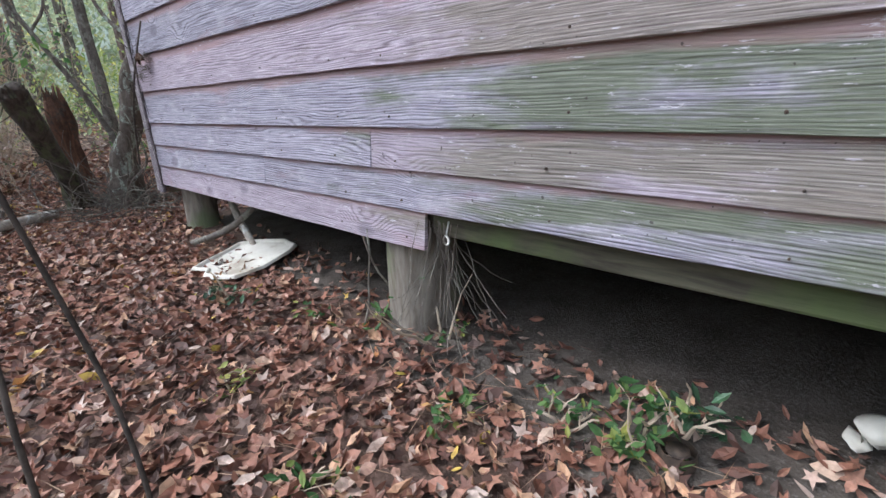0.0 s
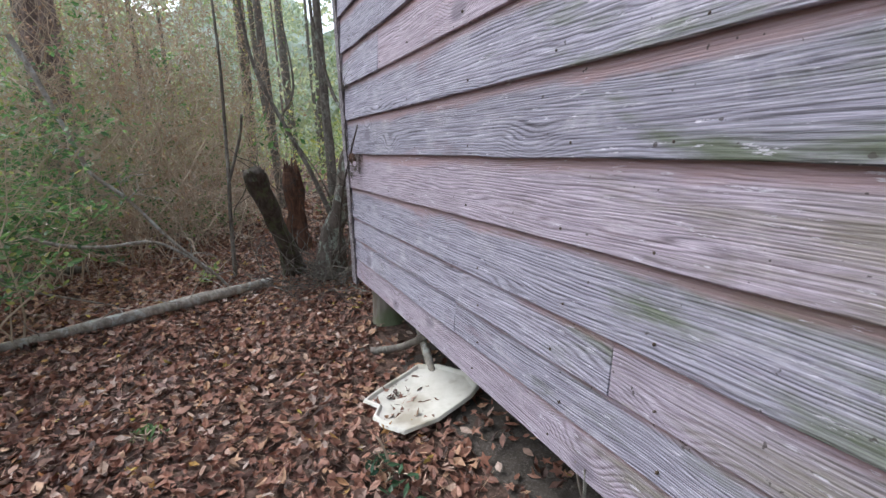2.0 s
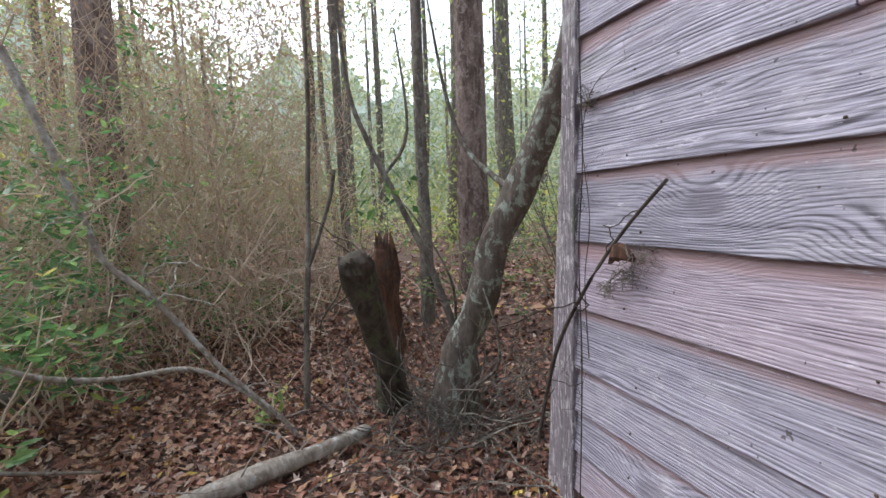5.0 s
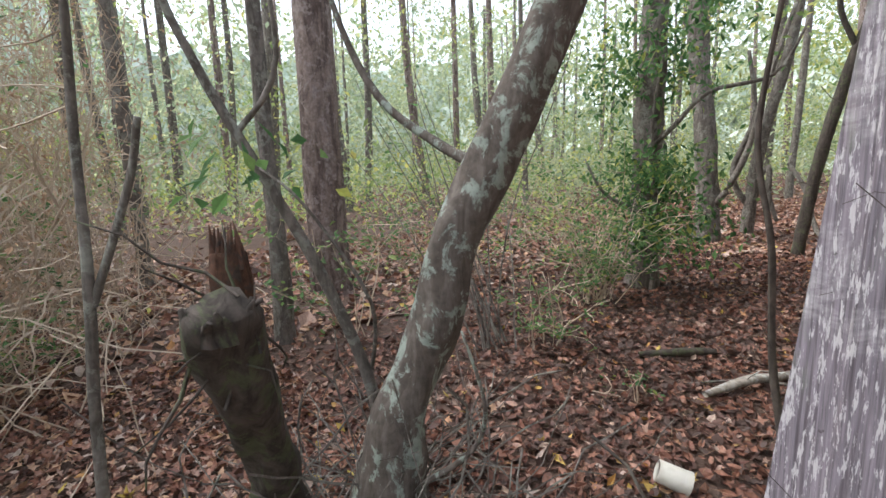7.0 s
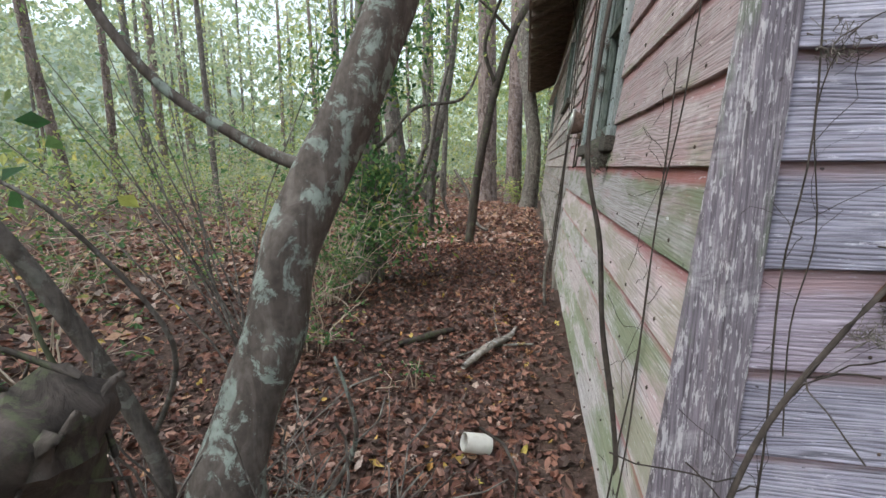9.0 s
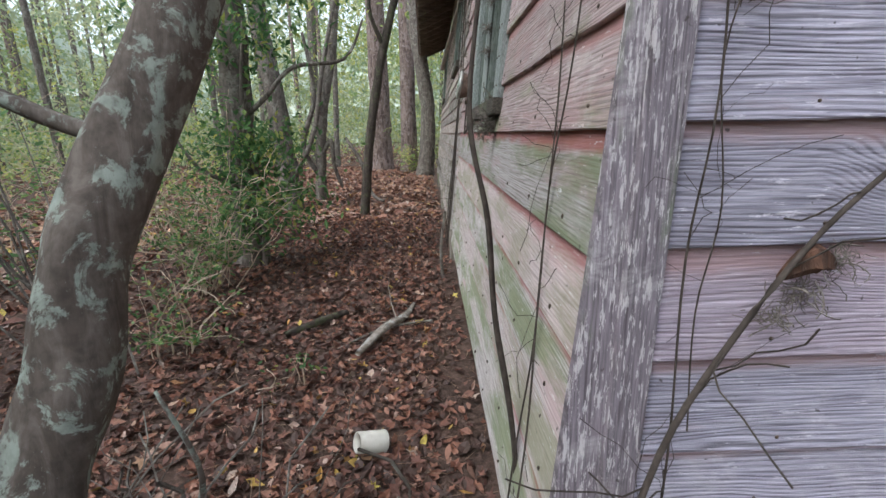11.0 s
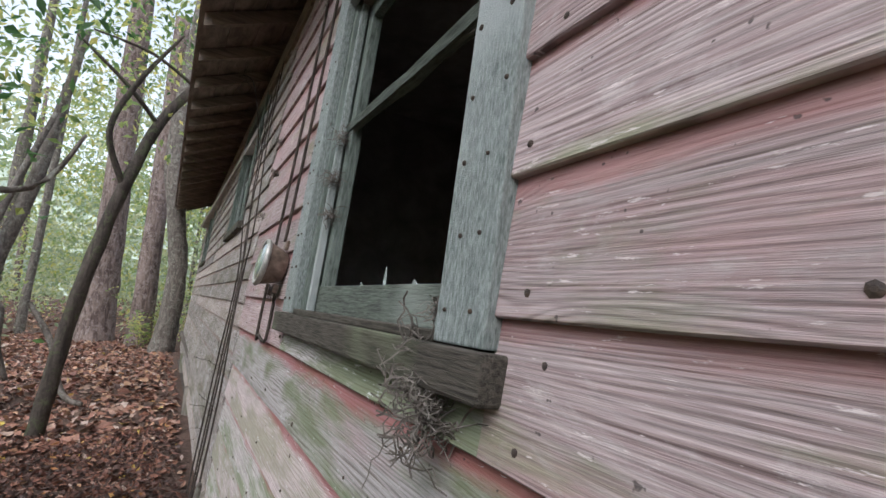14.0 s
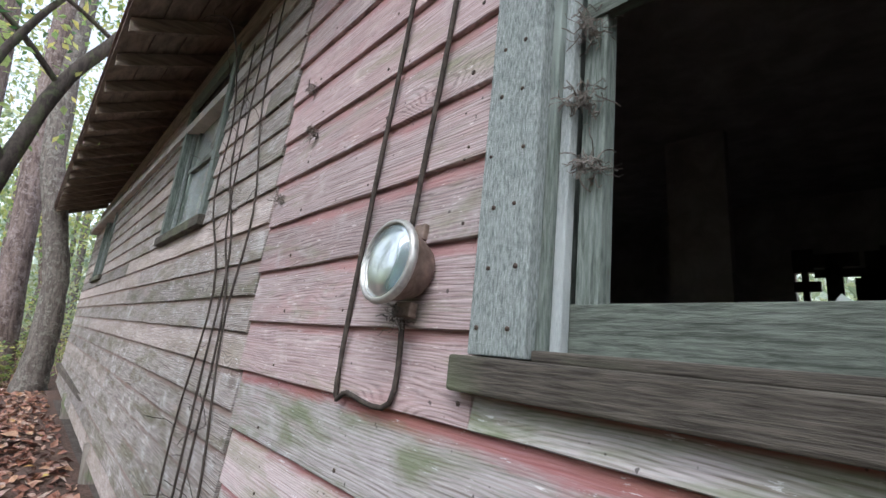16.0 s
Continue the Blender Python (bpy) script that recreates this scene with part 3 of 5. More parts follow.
for i in range(k):
    for j in range(5):
        q = (j + 1) % 5
        b.f.append((i * 5 + j, i * 5 + q, i * 5 + q + 5, i * 5 + j + 5))
b.f += [(4, 3, 2, 1, 0), tuple(k * 5 + j for j in range(5))]
strip = Buf()
for i in range(k + 1):
    z = 0.28 + (3.8 - 0.28) * i / k
    c = -0.022 + 0.035 * (z - 1.33)
    x = min(-0.196 + 0.09 * z, c - 0.004)
    strip.v += [(x, -0.012, z), (c, -0.020, z), (c, 0.012, z), (x, 0.012, z)]
for i in range(k):
    for j in range(4):
        q = (j + 1) % 4
        strip.f.append((i * 4 + j, i * 4 + q, i * 4 + q + 4, i * 4 + j + 4))
strip.f += [(3, 2, 1, 0), tuple(k * 4 + j for j in range(4))]
tagged(strip.object("corner_strip", post_wood), "narrow weathered strip beside the corner board", "corner trim", kind="structure")
post = b.object("corner_board", post_wood, bevel=0.006)
tagged(post, "peeling purple-grey corner board with flaking paint", "corner trim", kind="structure")

# sill beams and piers
b = Buf()
b.box((2.76, 0.02, 0.40), (6.1, 0.14, 0.58))
tagged(b.object("sill_beam", beam_wood, bevel=0.01), "damp green timber beam under the siding", "beam", kind="structure")
b = Buf()
b.box((0.1, 0.03, 0.42), (2.75, 0.14, 0.58))
tagged(b.object("sill_beam", beam_wood, bevel=0.01), "dark timber beam under the siding", "beam", kind="structure")


def pier(x, y, r, top):
    b = Buf()
    z0 = height(x, y) - 0.1
    b.tube([(x, y, z0), (x + 0.005, y, z0 + 0.15), (x, y + 0.005, top - 0.1), (x, y, top)], [r * 1.12, r * 1.03, r, r * 0.99], 14, 0.22)
    ob = b.object("pier", stump_wood, smooth=True)
    return tagged(ob, "weathered round wooden pier under the house", "pier", group="house piers")


for x, y, r, top in ((0.14, 0.17, 0.115, 0.5), (2.56, 0.15, 0.15, 0.45), (5.2, 0.2, 0.15, 0.45), (0.0, 4.35, 0.12, 0.35), (0.05, 8.2, 0.12, 0.35), (0.1, 12.0, 0.12, 0.35), (2.6, 3.5, 0.15, 0.5), (5.0, 4.0, 0.15, 0.5)):
    pier(x, y, r, top)


# ---- windows ----
def window(name, u0, u1, h0, h1, rail, broken, label):
    root = new(name)
    root.matrix_world = side
    tagged(root, label, "window", kind="structure")

    def part(pname, a, c, mat, bevel=0.004):
        b = Buf()
        b.box(a, c)
        return b.object(pname, mat, root, bevel=bevel)
    cw = 0.155 if broken else 0.10
    face = trim_green if broken else trim_dark
    part("casing", (u0 - cw, 0.002, h0 - 0.005), (u0, 0.040, h1 + 0.12), face)
    part("casing", (u1, 0.002, h0 - 0.005), (u1 + cw, 0.040, h1 + 0.12), face)
    part("head", (u0 - 0.003, 0.002, h1), (u1 + 0.003, 0.038, h1 + 0.12), face)
    part("sill", (u0 - cw - 0.03, -0.04, h0 - 0.085), (u1 + cw + 0.035, 0.062, h0 - 0.008), sill_wood, 0.007)
    part("jamb", (u0 - 0.012, -0.12, h0), (u0 + 0.018, 0.002, h1), trim_dark)
    part("jamb", (u1 - 0.018, -0.12, h0), (u1 + 0.012, 0.002, h1), trim_dark)
    part("stop", (u1 - 0.045, -0.045, h0), (u1 - 0.019, -0.015, h1), trim_green)
    part("stop", (u0 + 0.019, -0.045, h0), (u0 + 0.045, -0.015, h1), trim_green)
    part("sash_stile", (u1 - 0.105, -0.095, h0 + 0.02), (u1 - 0.05, -0.05, h1), trim_dark)
    if not broken:
        part("sash_stile", (u0 + 0.05, -0.095, h0 + 0.02), (u0 + 0.105, -0.05, h1), trim_dark)
    part("sash_rail", (u0 + 0.02, -0.092, h0 + 0.012), (u1 - 0.02, -0.048, h0 + 0.115), rail_wood)
    part("sill_board", (u0 + 0.01, -0.05, h0 - 0.008), (u1 - 0.01, 0.03, h0 + 0.014), sill_wood)
    b = Buf()
    limb(b, [(u0 + 0.02, -0.06, rail + 0.0), (u0 + 0.4, -0.06, rail - 0.006), (u1 - 0.03, -0.06, rail + 0.01)], [0.03, 0.026, 0.024], 5, 0.5)
    b.object("meeting_rail", rail_wood, root)
    part("head_rail", (u0 + 0.02, -0.09, h1 - 0.08), (u1 - 0.02, -0.05, h1), trim_dark)
    return root


w1 = window("window_1", W0, W1, WB, WT, 2.385, True, "broken window with flaking pale green frame, no glass")
w2 = window("window_2", 5.75, 6.95, 2.36, 3.6, 2.98, False, "dark green framed window under the eave")
w3 = window("window_3", 11.7, 12.9, 2.30, 3.6, 2.95, False, "dark green framed window under the eave")
for w, (u0, u1, h0, h1) in zip((w2, w3), far_windows):
    b = Buf()
    b.box((u0 + 0.1, -0.078, h0 + 0.1), (u1 - 0.1, -0.072, h1 - 0.08))
    b.object("pane", shard_glass, w)
b = Buf()
for u, w, hgt in ((2.13, 0.012, 0.06), (1.93, 0.03, 0.02), (2.32, 0.02, 0.018)):
    b.add([(u - w, -0.07, 1.705), (u + w, -0.07, 1.705), (u + w * 0.2, -0.07, 1.71 + hgt), (u - w, -0.066, 1.705), (u + w, -0.066, 1.705), (u + w * 0.2, -0.066, 1.71 + hgt)], [(0, 1, 2), (3, 5, 4), (0, 3, 4, 1), (1, 4, 5, 2), (2, 5, 3, 0)])
b.object("glass_shard", shard_glass, w1)


# ---- things on the side wall ----
def at_side(u, out, h):
    return side @ Vector((u, out, h))


def headlamp():
    root = new("headlamp")
    root.matrix_world = side @ pose(3.17, 0.02, 1.79, -84, 0, 0)
    tagged(root, "old round car headlamp with ribbed glass on the wall", "lamp")

    def spin(pname, prof, mat, seg=28):
        b = Buf()
        for r, z in prof:
            b.v += [(r * math.cos(i * math.tau / seg), r * math.sin(i * math.tau / seg), z) for i in range(seg)]
        for k in range(len(prof) - 1):
            b.f += [(k * seg + i, k * seg + (i + 1) % seg, (k + 1) * seg + (i + 1) % seg, (k + 1) * seg + i) for i in range(seg)]
        return b.object(pname, mat, root, smooth=True)
    spin("housing", [(0.001, 0.0), (0.06, 0.0), (0.072, 0.01), (0.088, 0.05), (0.098, 0.085), (0.101, 0.098)], rust)
    spin("ring", [(0.100, 0.092), (0.108, 0.095), (0.113, 0.104), (0.111, 0.114), (0.103, 0.119), (0.098, 0.116), (0.097, 0.108)], ring_metal)
    spin("reflector", [(0.001, 0.04), (0.05, 0.055), (0.085, 0.085), (0.098, 0.105)], reflector)
    spin("lens", [(0.001, 0.128), (0.03, 0.127), (0.06, 0.123), (0.085, 0.116), (0.099, 0.108)], lamp_glass)
    for a, c in (((-0.03, 0.085, 0.005), (0.03, 0.125, 0.03)), ((-0.022, -0.13, 0.005), (0.022, -0.085, 0.03))):
        b = Buf()
        b.box(a, c)
        b.object("bracket", rust, root, bevel=0.004)
    return root


headlamp()
for pts in ([(3.34, 0.034, 3.6), (3.36, 0.034, 2.76), (3.44, 0.034, 2.05), (3.49, 0.034, 1.475), (3.42, 0.036, 1.452), (3.21, 0.036, 1.452), (3.20, 0.036, 1.69)],
            [(3.06, 0.034, 3.6), (3.13, 0.034, 2.62), (3.19, 0.034, 2.1), (3.21, 0.036, 1.92)]):
    b = Buf()
    limb(b, [at_side(*p) for p in pts], [0.008] * len(pts), 6, 0.05, 5)
    tagged(b.object("conduit", twig_dark, smooth=True), "thin dark cable run up the pink siding", "cable")


def nails(name, wall_m, spots, r=0.006):
    b = Buf()
    for u, out, h in spots:
        q = rnd.uniform(0.8, 1.3) * r
        b.tube([wall_m @ Vector((u, out - 0.006, h)), wall_m @ Vector((u, out + 0.003, h)), wall_m @ Vector((u, out + 0.005, h))], [q, q, q * 0.4], 7, 0.2)
    ob = b.object(name, nail_dark)
    return tagged(ob, "dark rusty nail heads in the siding boards", "nails", kind="stuff")


spots = []
for i, low in enumerate(rows_b):
    for u in (0.18, 0.62, 1.02, 1.4, 1.95, 2.5, 3.0, 3.5, 4.0):
        if low > 1.4 and 1.45 < u < 2.95:
            continue
        spots.append((u + rnd.uniform(-0.06, 0.06), 0.021, low + rnd.uniform(0.03, 0.05)))
        spots.append((u + rnd.uniform(-0.06, 0.06), 0.010, low + rnd.uniform(0.11, 0.15)))
nails("nails", side, spots)
spots = []
for i, low in enumerate(rows_a):
    for u in (0.3, 0.85, 1.25, 1.8, 2.3, 2.65, 3.3, 3.8):
        if i == 0 and u > 2.7:
            continue
        spots.append((-u + rnd.uniform(-0.05, 0.05), 0.022, low + rnd.uniform(0.03, 0.05)))
nails("nails", gable, spots, 0.0036)
spots = [(u + rnd.uniform(-0.015, 0.015), 0.041, h) for u in (1.49, 1.57, 2.83, 2.91) for h in (1.65, 1.78, 1.92, 2.05, 2.2, 2.33, 2.5, 2.7)]
nails("nails", side, spots, 0.0048)


def tangle(name, spots, radius, count, mat, label, thick=0.0012):
    b = Buf()
    for c in spots:
        for _ in range(count):
            p = Vector(c) + Vector([rnd.gauss(0, radius * 0.35) for _ in range(3)])
            q = wander(p, [rnd.gauss(0, 1) for _ in range(3)], radius * rnd.uniform(0.8, 2.2), 0.7, 5, 0.05)
            b.tube(q, [thick * rnd.uniform(0.6, 1.6)] * len(q), 3, 0, False)
    return tagged(b.object(name, mat), label, "cobweb", kind="stuff")


tangle("cobweb", [at_side(1.60, 0.05, 1.50), at_side(1.56, 0.06, 1.46), at_side(1.66, 0.03, 1.56)], 0.055, 90, web_grey, "dusty cobweb and leaf bits under the sill corner", 0.0014)
tangle("cobweb", [at_side(2.71, -0.02, 2.33), at_side(2.72, -0.02, 2.15), at_side(1.68, -0.04, 2.33), at_side(2.70, -0.03, 2.0)], 0.035, 60, web_grey, "dusty cobwebs in the window frame")
tangle("cobweb", [at_side(1.72, -0.02, 1.66), at_side(3.2, 0.06, 1.67), at_side(4.1, 0.04, 2.7), at_side(4.0, 0.04, 2.45), at_side(4.25, 0.04, 2.2)], 0.03, 40, web_grey, "dusty cobwebs on the siding")


tangle("cobweb", [gable @ Vector((-0.30, 0.05, 1.14)), gable @ Vector((-0.24, 0.05, 1.10)), gable @ Vector((-0.36, 0.045, 1.2)), gable @ Vector((-0.13, 0.03, 1.66))], 0.035, 45, web_grey, "dusty cobwebs on the branch by the siding", 0.0009)


# ---- vines on the walls ----
def wall_vine(m, pts, r, label, leaves=0, thin=0):
    b = Buf()
    limb(b, [m @ Vector(p) for p in pts], [r * (1 - 0.4 * i / len(pts)) for i in range(len(pts))], 7, 0.9 if r > 0.008 else 0.3, 14 if r > 0.008 else 5)
    for _ in range(thin):
        k = rnd.randrange(len(pts) - 1)
        a = Vector(pts[k]).lerp(Vector(pts[k + 1]), rnd.random())
        q = wander(m @ a, m.to_3x3() @ Vector((rnd.gauss(0, 1), 0.15, rnd.gauss(0.1, 0.7))), rnd.uniform(0.08, 0.3), 0.35, 5)
        b.tube(q, [r * 0.3] * len(q), 3, 0, False)
    return tagged(b.object("vine", twig_dark, smooth=True), label, "vine")


wall_vine(Matrix(), [(-0.13, 0.37, -0.05), (-0.14, 0.36, 0.5), (-0.20, 0.37, 0.9), (-0.225, 0.38, 1.2), (-0.27, 0.395, 1.46), (-0.25, 0.42, 1.75), (-0.2, 0.44, 2.2), (-0.15, 0.5, 3.5)], 0.0085, "dark woody vine stem hanging close to the siding", thin=1)
for pts in ([(0.33, 0.04, 0.0), (0.35, 0.03, 0.5), (0.30, 0.03, 0.9), (0.33, 0.035, 1.3), (0.27, 0.035, 1.6), (0.30, 0.03, 2.1), (0.33, 0.03, 3.3)],
            [(0.26, 0.04, 0.1), (0.25, 0.03, 0.6), (0.31, 0.035, 1.1), (0.37, 0.03, 1.5), (0.43, 0.03, 1.75)],
            [(4.5, 0.05, 0.1), (4.55, 0.03, 0.9), (4.7, 0.03, 1.6), (4.6, 0.03, 2.2), (4.8, 0.04, 2.9), (4.75, 0.05, 3.6)],
            [(4.75, 0.05, 0.1), (4.8, 0.03, 0.8), (4.75, 0.03, 1.7), (5.05, 0.03, 2.3), (5.0, 0.04, 3.6)],
            [(5.1, 0.05, 0.1), (5.2, 0.03, 1.0), (5.0, 0.03, 1.8), (5.35, 0.05, 2.4), (5.3, 0.06, 3.0), (5.2, 0.2, 3.5), (5.5, 0.3, 3.7)],
            [(4.95, 0.04, 0.1), (4.9, 0.03, 1.3), (4.85, 0.03, 2.0), (5.2, 0.03, 2.6), (5.25, 0.04, 3.5)]):
    wall_vine(side, pts, 0.0065 if pts[0][0] > 1 else 0.003, "thin dry vine climbing the siding", thin=14)
wall_vine(gable, [(-0.07, 0.04, 0.3), (-0.085, 0.036, 0.8), (-0.075, 0.036, 1.2), (-0.10, 0.036, 1.5), (-0.085, 0.032, 2.0), (-0.13, 0.03, 3.0)], 0.0026, "thin dark vine by the corner board", thin=12)
wall_vine(gable, [(-0.12, 0.034, 0.85), (-0.105, 0.036, 1.1), (-0.13, 0.034, 1.3), (-0.10, 0.036, 1.55), (-0.16, 0.034, 1.7), (-0.32, 0.032, 1.74)], 0.0018, "thin dry vine by the corner board", thin=10)
wall_vine(gable, [(0.06, 0.12, 0.5), (-0.03, 0.10, 0.85), (-0.16, 0.08, 1.08), (-0.3, 0.06, 1.26), (-0.45, 0.05, 1.4)], 0.007, "mossy dead branch leaning on the siding", thin=10)


# ---- trees ----
def crown(buf, c, spread, count, size, flat=0.6):
    c = Vector(c)
    for _ in range(count):
        p = c + Vector((rnd.gauss(0, spread), rnd.gauss(0, spread), rnd.gauss(0, spread * flat)))
        buf.blade(p, size * rnd.uniform(0.6, 1.3), size * rnd.uniform(0.35, 0.6), any_turn(1.2), rnd.random())


def tree(pts, radii, mat, label, limbs=(), leaves=None, seg=12, rough=0.2):
    b = Buf()
    limb(b, pts, radii, seg, rough, 6)
    for lp, lr in limbs:
        limb(b, lp, lr, 7, 0.2, 5)
    ob = b.object("tree", mat, smooth=True)
    if leaves:
        lb = Buf()
        for c, spread, count, size in leaves[1]:
            crown(lb, c, spread, count, size)
        lb.object("leaves", leaves[0], ob)
    return tagged(ob, label, "tree")


tree([(-1.40, 0.05, -0.08), (-1.38, 0.06, 0.1), (-1.36, 0.08, 0.28), (-1.35, 0.10, 0.46), (-1.32, 0.19, 0.66), (-1.25, 0.25, 0.9), (-1.21, 0.32, 1.18), (-1.12, 0.43, 1.44), (-1.04, 0.49, 1.66), (-0.97, 0.55, 1.88), (-0.88, 0.62, 2.2), (-0.82, 0.70, 2.8), (-0.9, 0.8, 4.5), (-1.2, 1.0, 7.0)],
     [0.20, 0.155, 0.13, 0.112, 0.10, 0.094, 0.098, 0.092, 0.086, 0.082, 0.078, 0.07, 0.055, 0.02], bark_lichen, "leaning curved tree with grey-green lichen patches",
     [([(-1.15, 0.42, 1.42), (-1.4, 0.42, 1.52), (-1.7, 0.33, 1.75), (-1.95, 0.28, 2.2), (-2.05, 0.2, 2.9)], [0.026, 0.022, 0.018, 0.014, 0.008]),
      ([(-1.2, 0.1, 0.25), (-1.05, 0.2, 0.4), (-0.95, 0.17, 0.62), (-0.98, 0.1, 0.9)], [0.012, 0.01, 0.008, 0.004])],
     (green_mat, [((-0.9, 0.8, 6.5), 1.2, 700, 0.12)]), 18, 0.3)
tree([(-1.74, 0.27, -0.05), (-1.72, 0.22, 0.4), (-1.8, 0.06, 0.95), (-1.9, -0.12, 1.4), (-2.02, -0.3, 1.85), (-2.08, -0.42, 2.3), (-2.0, -0.5, 3.4)], [0.036, 0.03, 0.025, 0.023, 0.02, 0.016, 0.008], bark_grey, "thin pale crooked sapling",
     [([(-1.95, -0.2, 1.6), (-1.85, -0.05, 1.9), (-1.9, -0.1, 2.6)], [0.014, 0.012, 0.006]), ([(-1.72, 0.22, 0.5), (-1.5, 0.1, 0.9), (-1.6, -0.1, 1.3), (-1.75, -0.2, 1.45)], [0.01, 0.008, 0.006, 0.004])], (green_mat, [((-1.9, -0.15, 1.45), 0.18, 26, 0.1)]), 8)
tree([(-1.95, -0.83, -0.05), (-1.93, -0.80, 0.6), (-1.9, -0.76, 1.1), (-1.96, -0.73, 1.6), (-1.88, -0.7, 2.3), (-1.9, -0.7, 3.6)], [0.025, 0.02, 0.018, 0.015, 0.013, 0.008], bark_grey, "slim bare upright sapling stem", [([(-1.9, -0.76, 1.0), (-1.82, -0.62, 1.4), (-1.75, -0.58, 1.62)], [0.015, 0.014, 0.012])], None, 7)
vine_tree = tree([(-2.79, 4.45, -0.1), (-2.75, 4.43, 0.5), (-2.77, 4.45, 1.5), (-2.72, 4.45, 3), (-2.67, 4.55, 6), (-2.67, 4.55, 9)], [0.22, 0.17, 0.155, 0.145, 0.12, 0.05], bark_grey, "tree trunk wrapped in green vines",
     [([(-2.72, 4.45, 1.6), (-2.4, 4.25, 1.8), (-2.1, 4.3, 2.1), (-1.6, 4.45, 2.2), (-1.4, 4.55, 2.6)], [0.03, 0.025, 0.022, 0.018, 0.01]), ([(-2.77, 4.35, 0.9), (-3.05, 4.05, 1.1), (-3.25, 3.95, 1.5)], [0.03, 0.02, 0.01]), ([(-2.6, 4.3, 0.0), (-2.55, 4.28, 0.8), (-2.65, 4.27, 1.6), (-2.55, 4.3, 2.6)], [0.03, 0.028, 0.025, 0.015])],
     (green_mat, [((-2.6, 4.2, 1.3), 0.3, 1100, 0.085), ((-2.45, 4.05, 0.7), 0.3, 900, 0.085), ((-2.75, 4.3, 2.4), 0.38, 900, 0.09), ((-2.3, 4.2, 2.9), 0.4, 500, 0.09), ((-2.67, 4.55, 7.5), 1.5, 900, 0.14)]))
vine_tree.location.x = 0.4
tree([(-3.05, 8.4, -0.1), (-3.0, 8.4, 0.4), (-3.1, 8.35, 2), (-3.3, 8.3, 4), (-3.3, 8.3, 9)], [0.30, 0.2, 0.18, 0.16, 0.08], bark_grey, "grey-brown woodland tree with side stem", [([(-3.0, 8.4, 0.6), (-2.7, 8.3, 0.9), (-2.4, 8.3, 1.6), (-2.2, 8.3, 2.6), (-1.9, 8.4, 3.8)], [0.06, 0.055, 0.05, 0.045, 0.03])], (yellow_mat, [((-3, 8.3, 6.5), 1.8, 1000, 0.16)]))
tree([(-2.66, 9.5, -0.1), (-2.62, 9.5, 0.6), (-2.5, 9.5, 1.8), (-2.2, 9.5, 3.2), (-1.9, 9.5, 5.5)], [0.13, 0.11, 0.1, 0.09, 0.04], bark_grey, "forked grey tree with twisting side stem", [([(-2.6, 9.5, 0.9), (-2.35, 9.4, 1.3), (-2.3, 9.4, 0.75), (-2.15, 9.4, 0.3)], [0.05, 0.05, 0.045, 0.03]), ([(-2.62, 9.5, 0.5), (-2.9, 9.3, 1.2), (-2.6, 9.3, 2.2), (-2.75, 9.3, 3.4)], [0.06, 0.055, 0.05, 0.03]), ([(-2.0, 9.2, 1.35), (-1.7, 9.0, 0.9), (-1.45, 8.7, 0.25), (-1.2, 8.5, 0.12)], [0.03, 0.04, 0.04, 0.03])],
     (yellow_mat, [((-2, 9.5, 5), 1.2, 700, 0.14)]))
tree([(-1.5, 7.55, -0.1), (-1.45, 7.5, 0.15), (-1.38, 7.5, 0.8), (-1.3, 7.5, 1.42), (-1.17, 7.5, 2.1), (-1.04, 7.5, 2.7), (-0.75, 7.5, 3.66), (-0.42, 7.5, 4.25), (-0.05, 7.5, 4.95), (0.6, 7.4, 6.5)], [0.1, 0.085, 0.08, 0.078, 0.074, 0.07, 0.062, 0.055, 0.05, 0.03], bark_dark, "slim dark tree bowed towards the eave",
     [([(-1.0, 7.5, 2.8), (-1.2, 7.3, 3.4), (-1.0, 7.2, 4.0), (-0.6, 7.1, 4.7)], [0.04, 0.035, 0.03, 0.015]), ([(-0.75, 7.5, 3.66), (-1.1, 7.3, 4.0), (-1.6, 7.2, 4.4)], [0.03, 0.025, 0.012]), ([(-0.4, 7.5, 4.25), (-0.9, 7.4, 4.5), (-1.5, 7.4, 4.6)], [0.025, 0.02, 0.01])],
     (green_mat, [((-0.5, 7.4, 6), 1.1, 800, 0.12), ((-1.6, 7.4, 4.8), 0.6, 160, 0.1)]))
tree([(-2.1, 18.3, -0.3), (-2.08, 18.3, 0.8), (-2.05, 18.3, 3), (-2.1, 18.3, 8), (-2.1, 18.3, 15)], [0.6, 0.44, 0.38, 0.34, 0.2], bark_pine, "big pine with deeply furrowed bark", (), (green_mat, [((-2.1, 18.3, 14), 2.5, 900, 0.3)]), 18, 0.15)
tree([(-0.42, 15.4, -0.3), (-0.3, 15.35, 0.4), (-0.2, 15.3, 2.0), (-0.4, 15.3, 3.6), (-0.62, 15.3, 5.2), (-0.55, 15.3, 8), (-0.3, 15.3, 12)], [0.42, 0.27, 0.24, 0.23, 0.22, 0.18, 0.1], bark_grey, "curved tree trunk beside the far end of the house", (), (yellow_mat, [((-0.4, 15.3, 9.5), 2.0, 900, 0.2)]), 14)
tree([(-0.95, 16.9, -0.3), (-0.9, 16.9, 3), (-0.9, 16.9, 10)], [0.32, 0.26, 0.2], bark_pine, "reddish pine trunk behind the curved tree")
tree([(-5.15, 1.85, -0.2), (-5.12, 1.85, 0.8), (-5.08, 1.86, 4), (-5.0, 1.85, 12)], [0.31, 0.23, 0.215, 0.13], bark_pine, "pine with pale scaly bark", (), None, 16, 0.15)
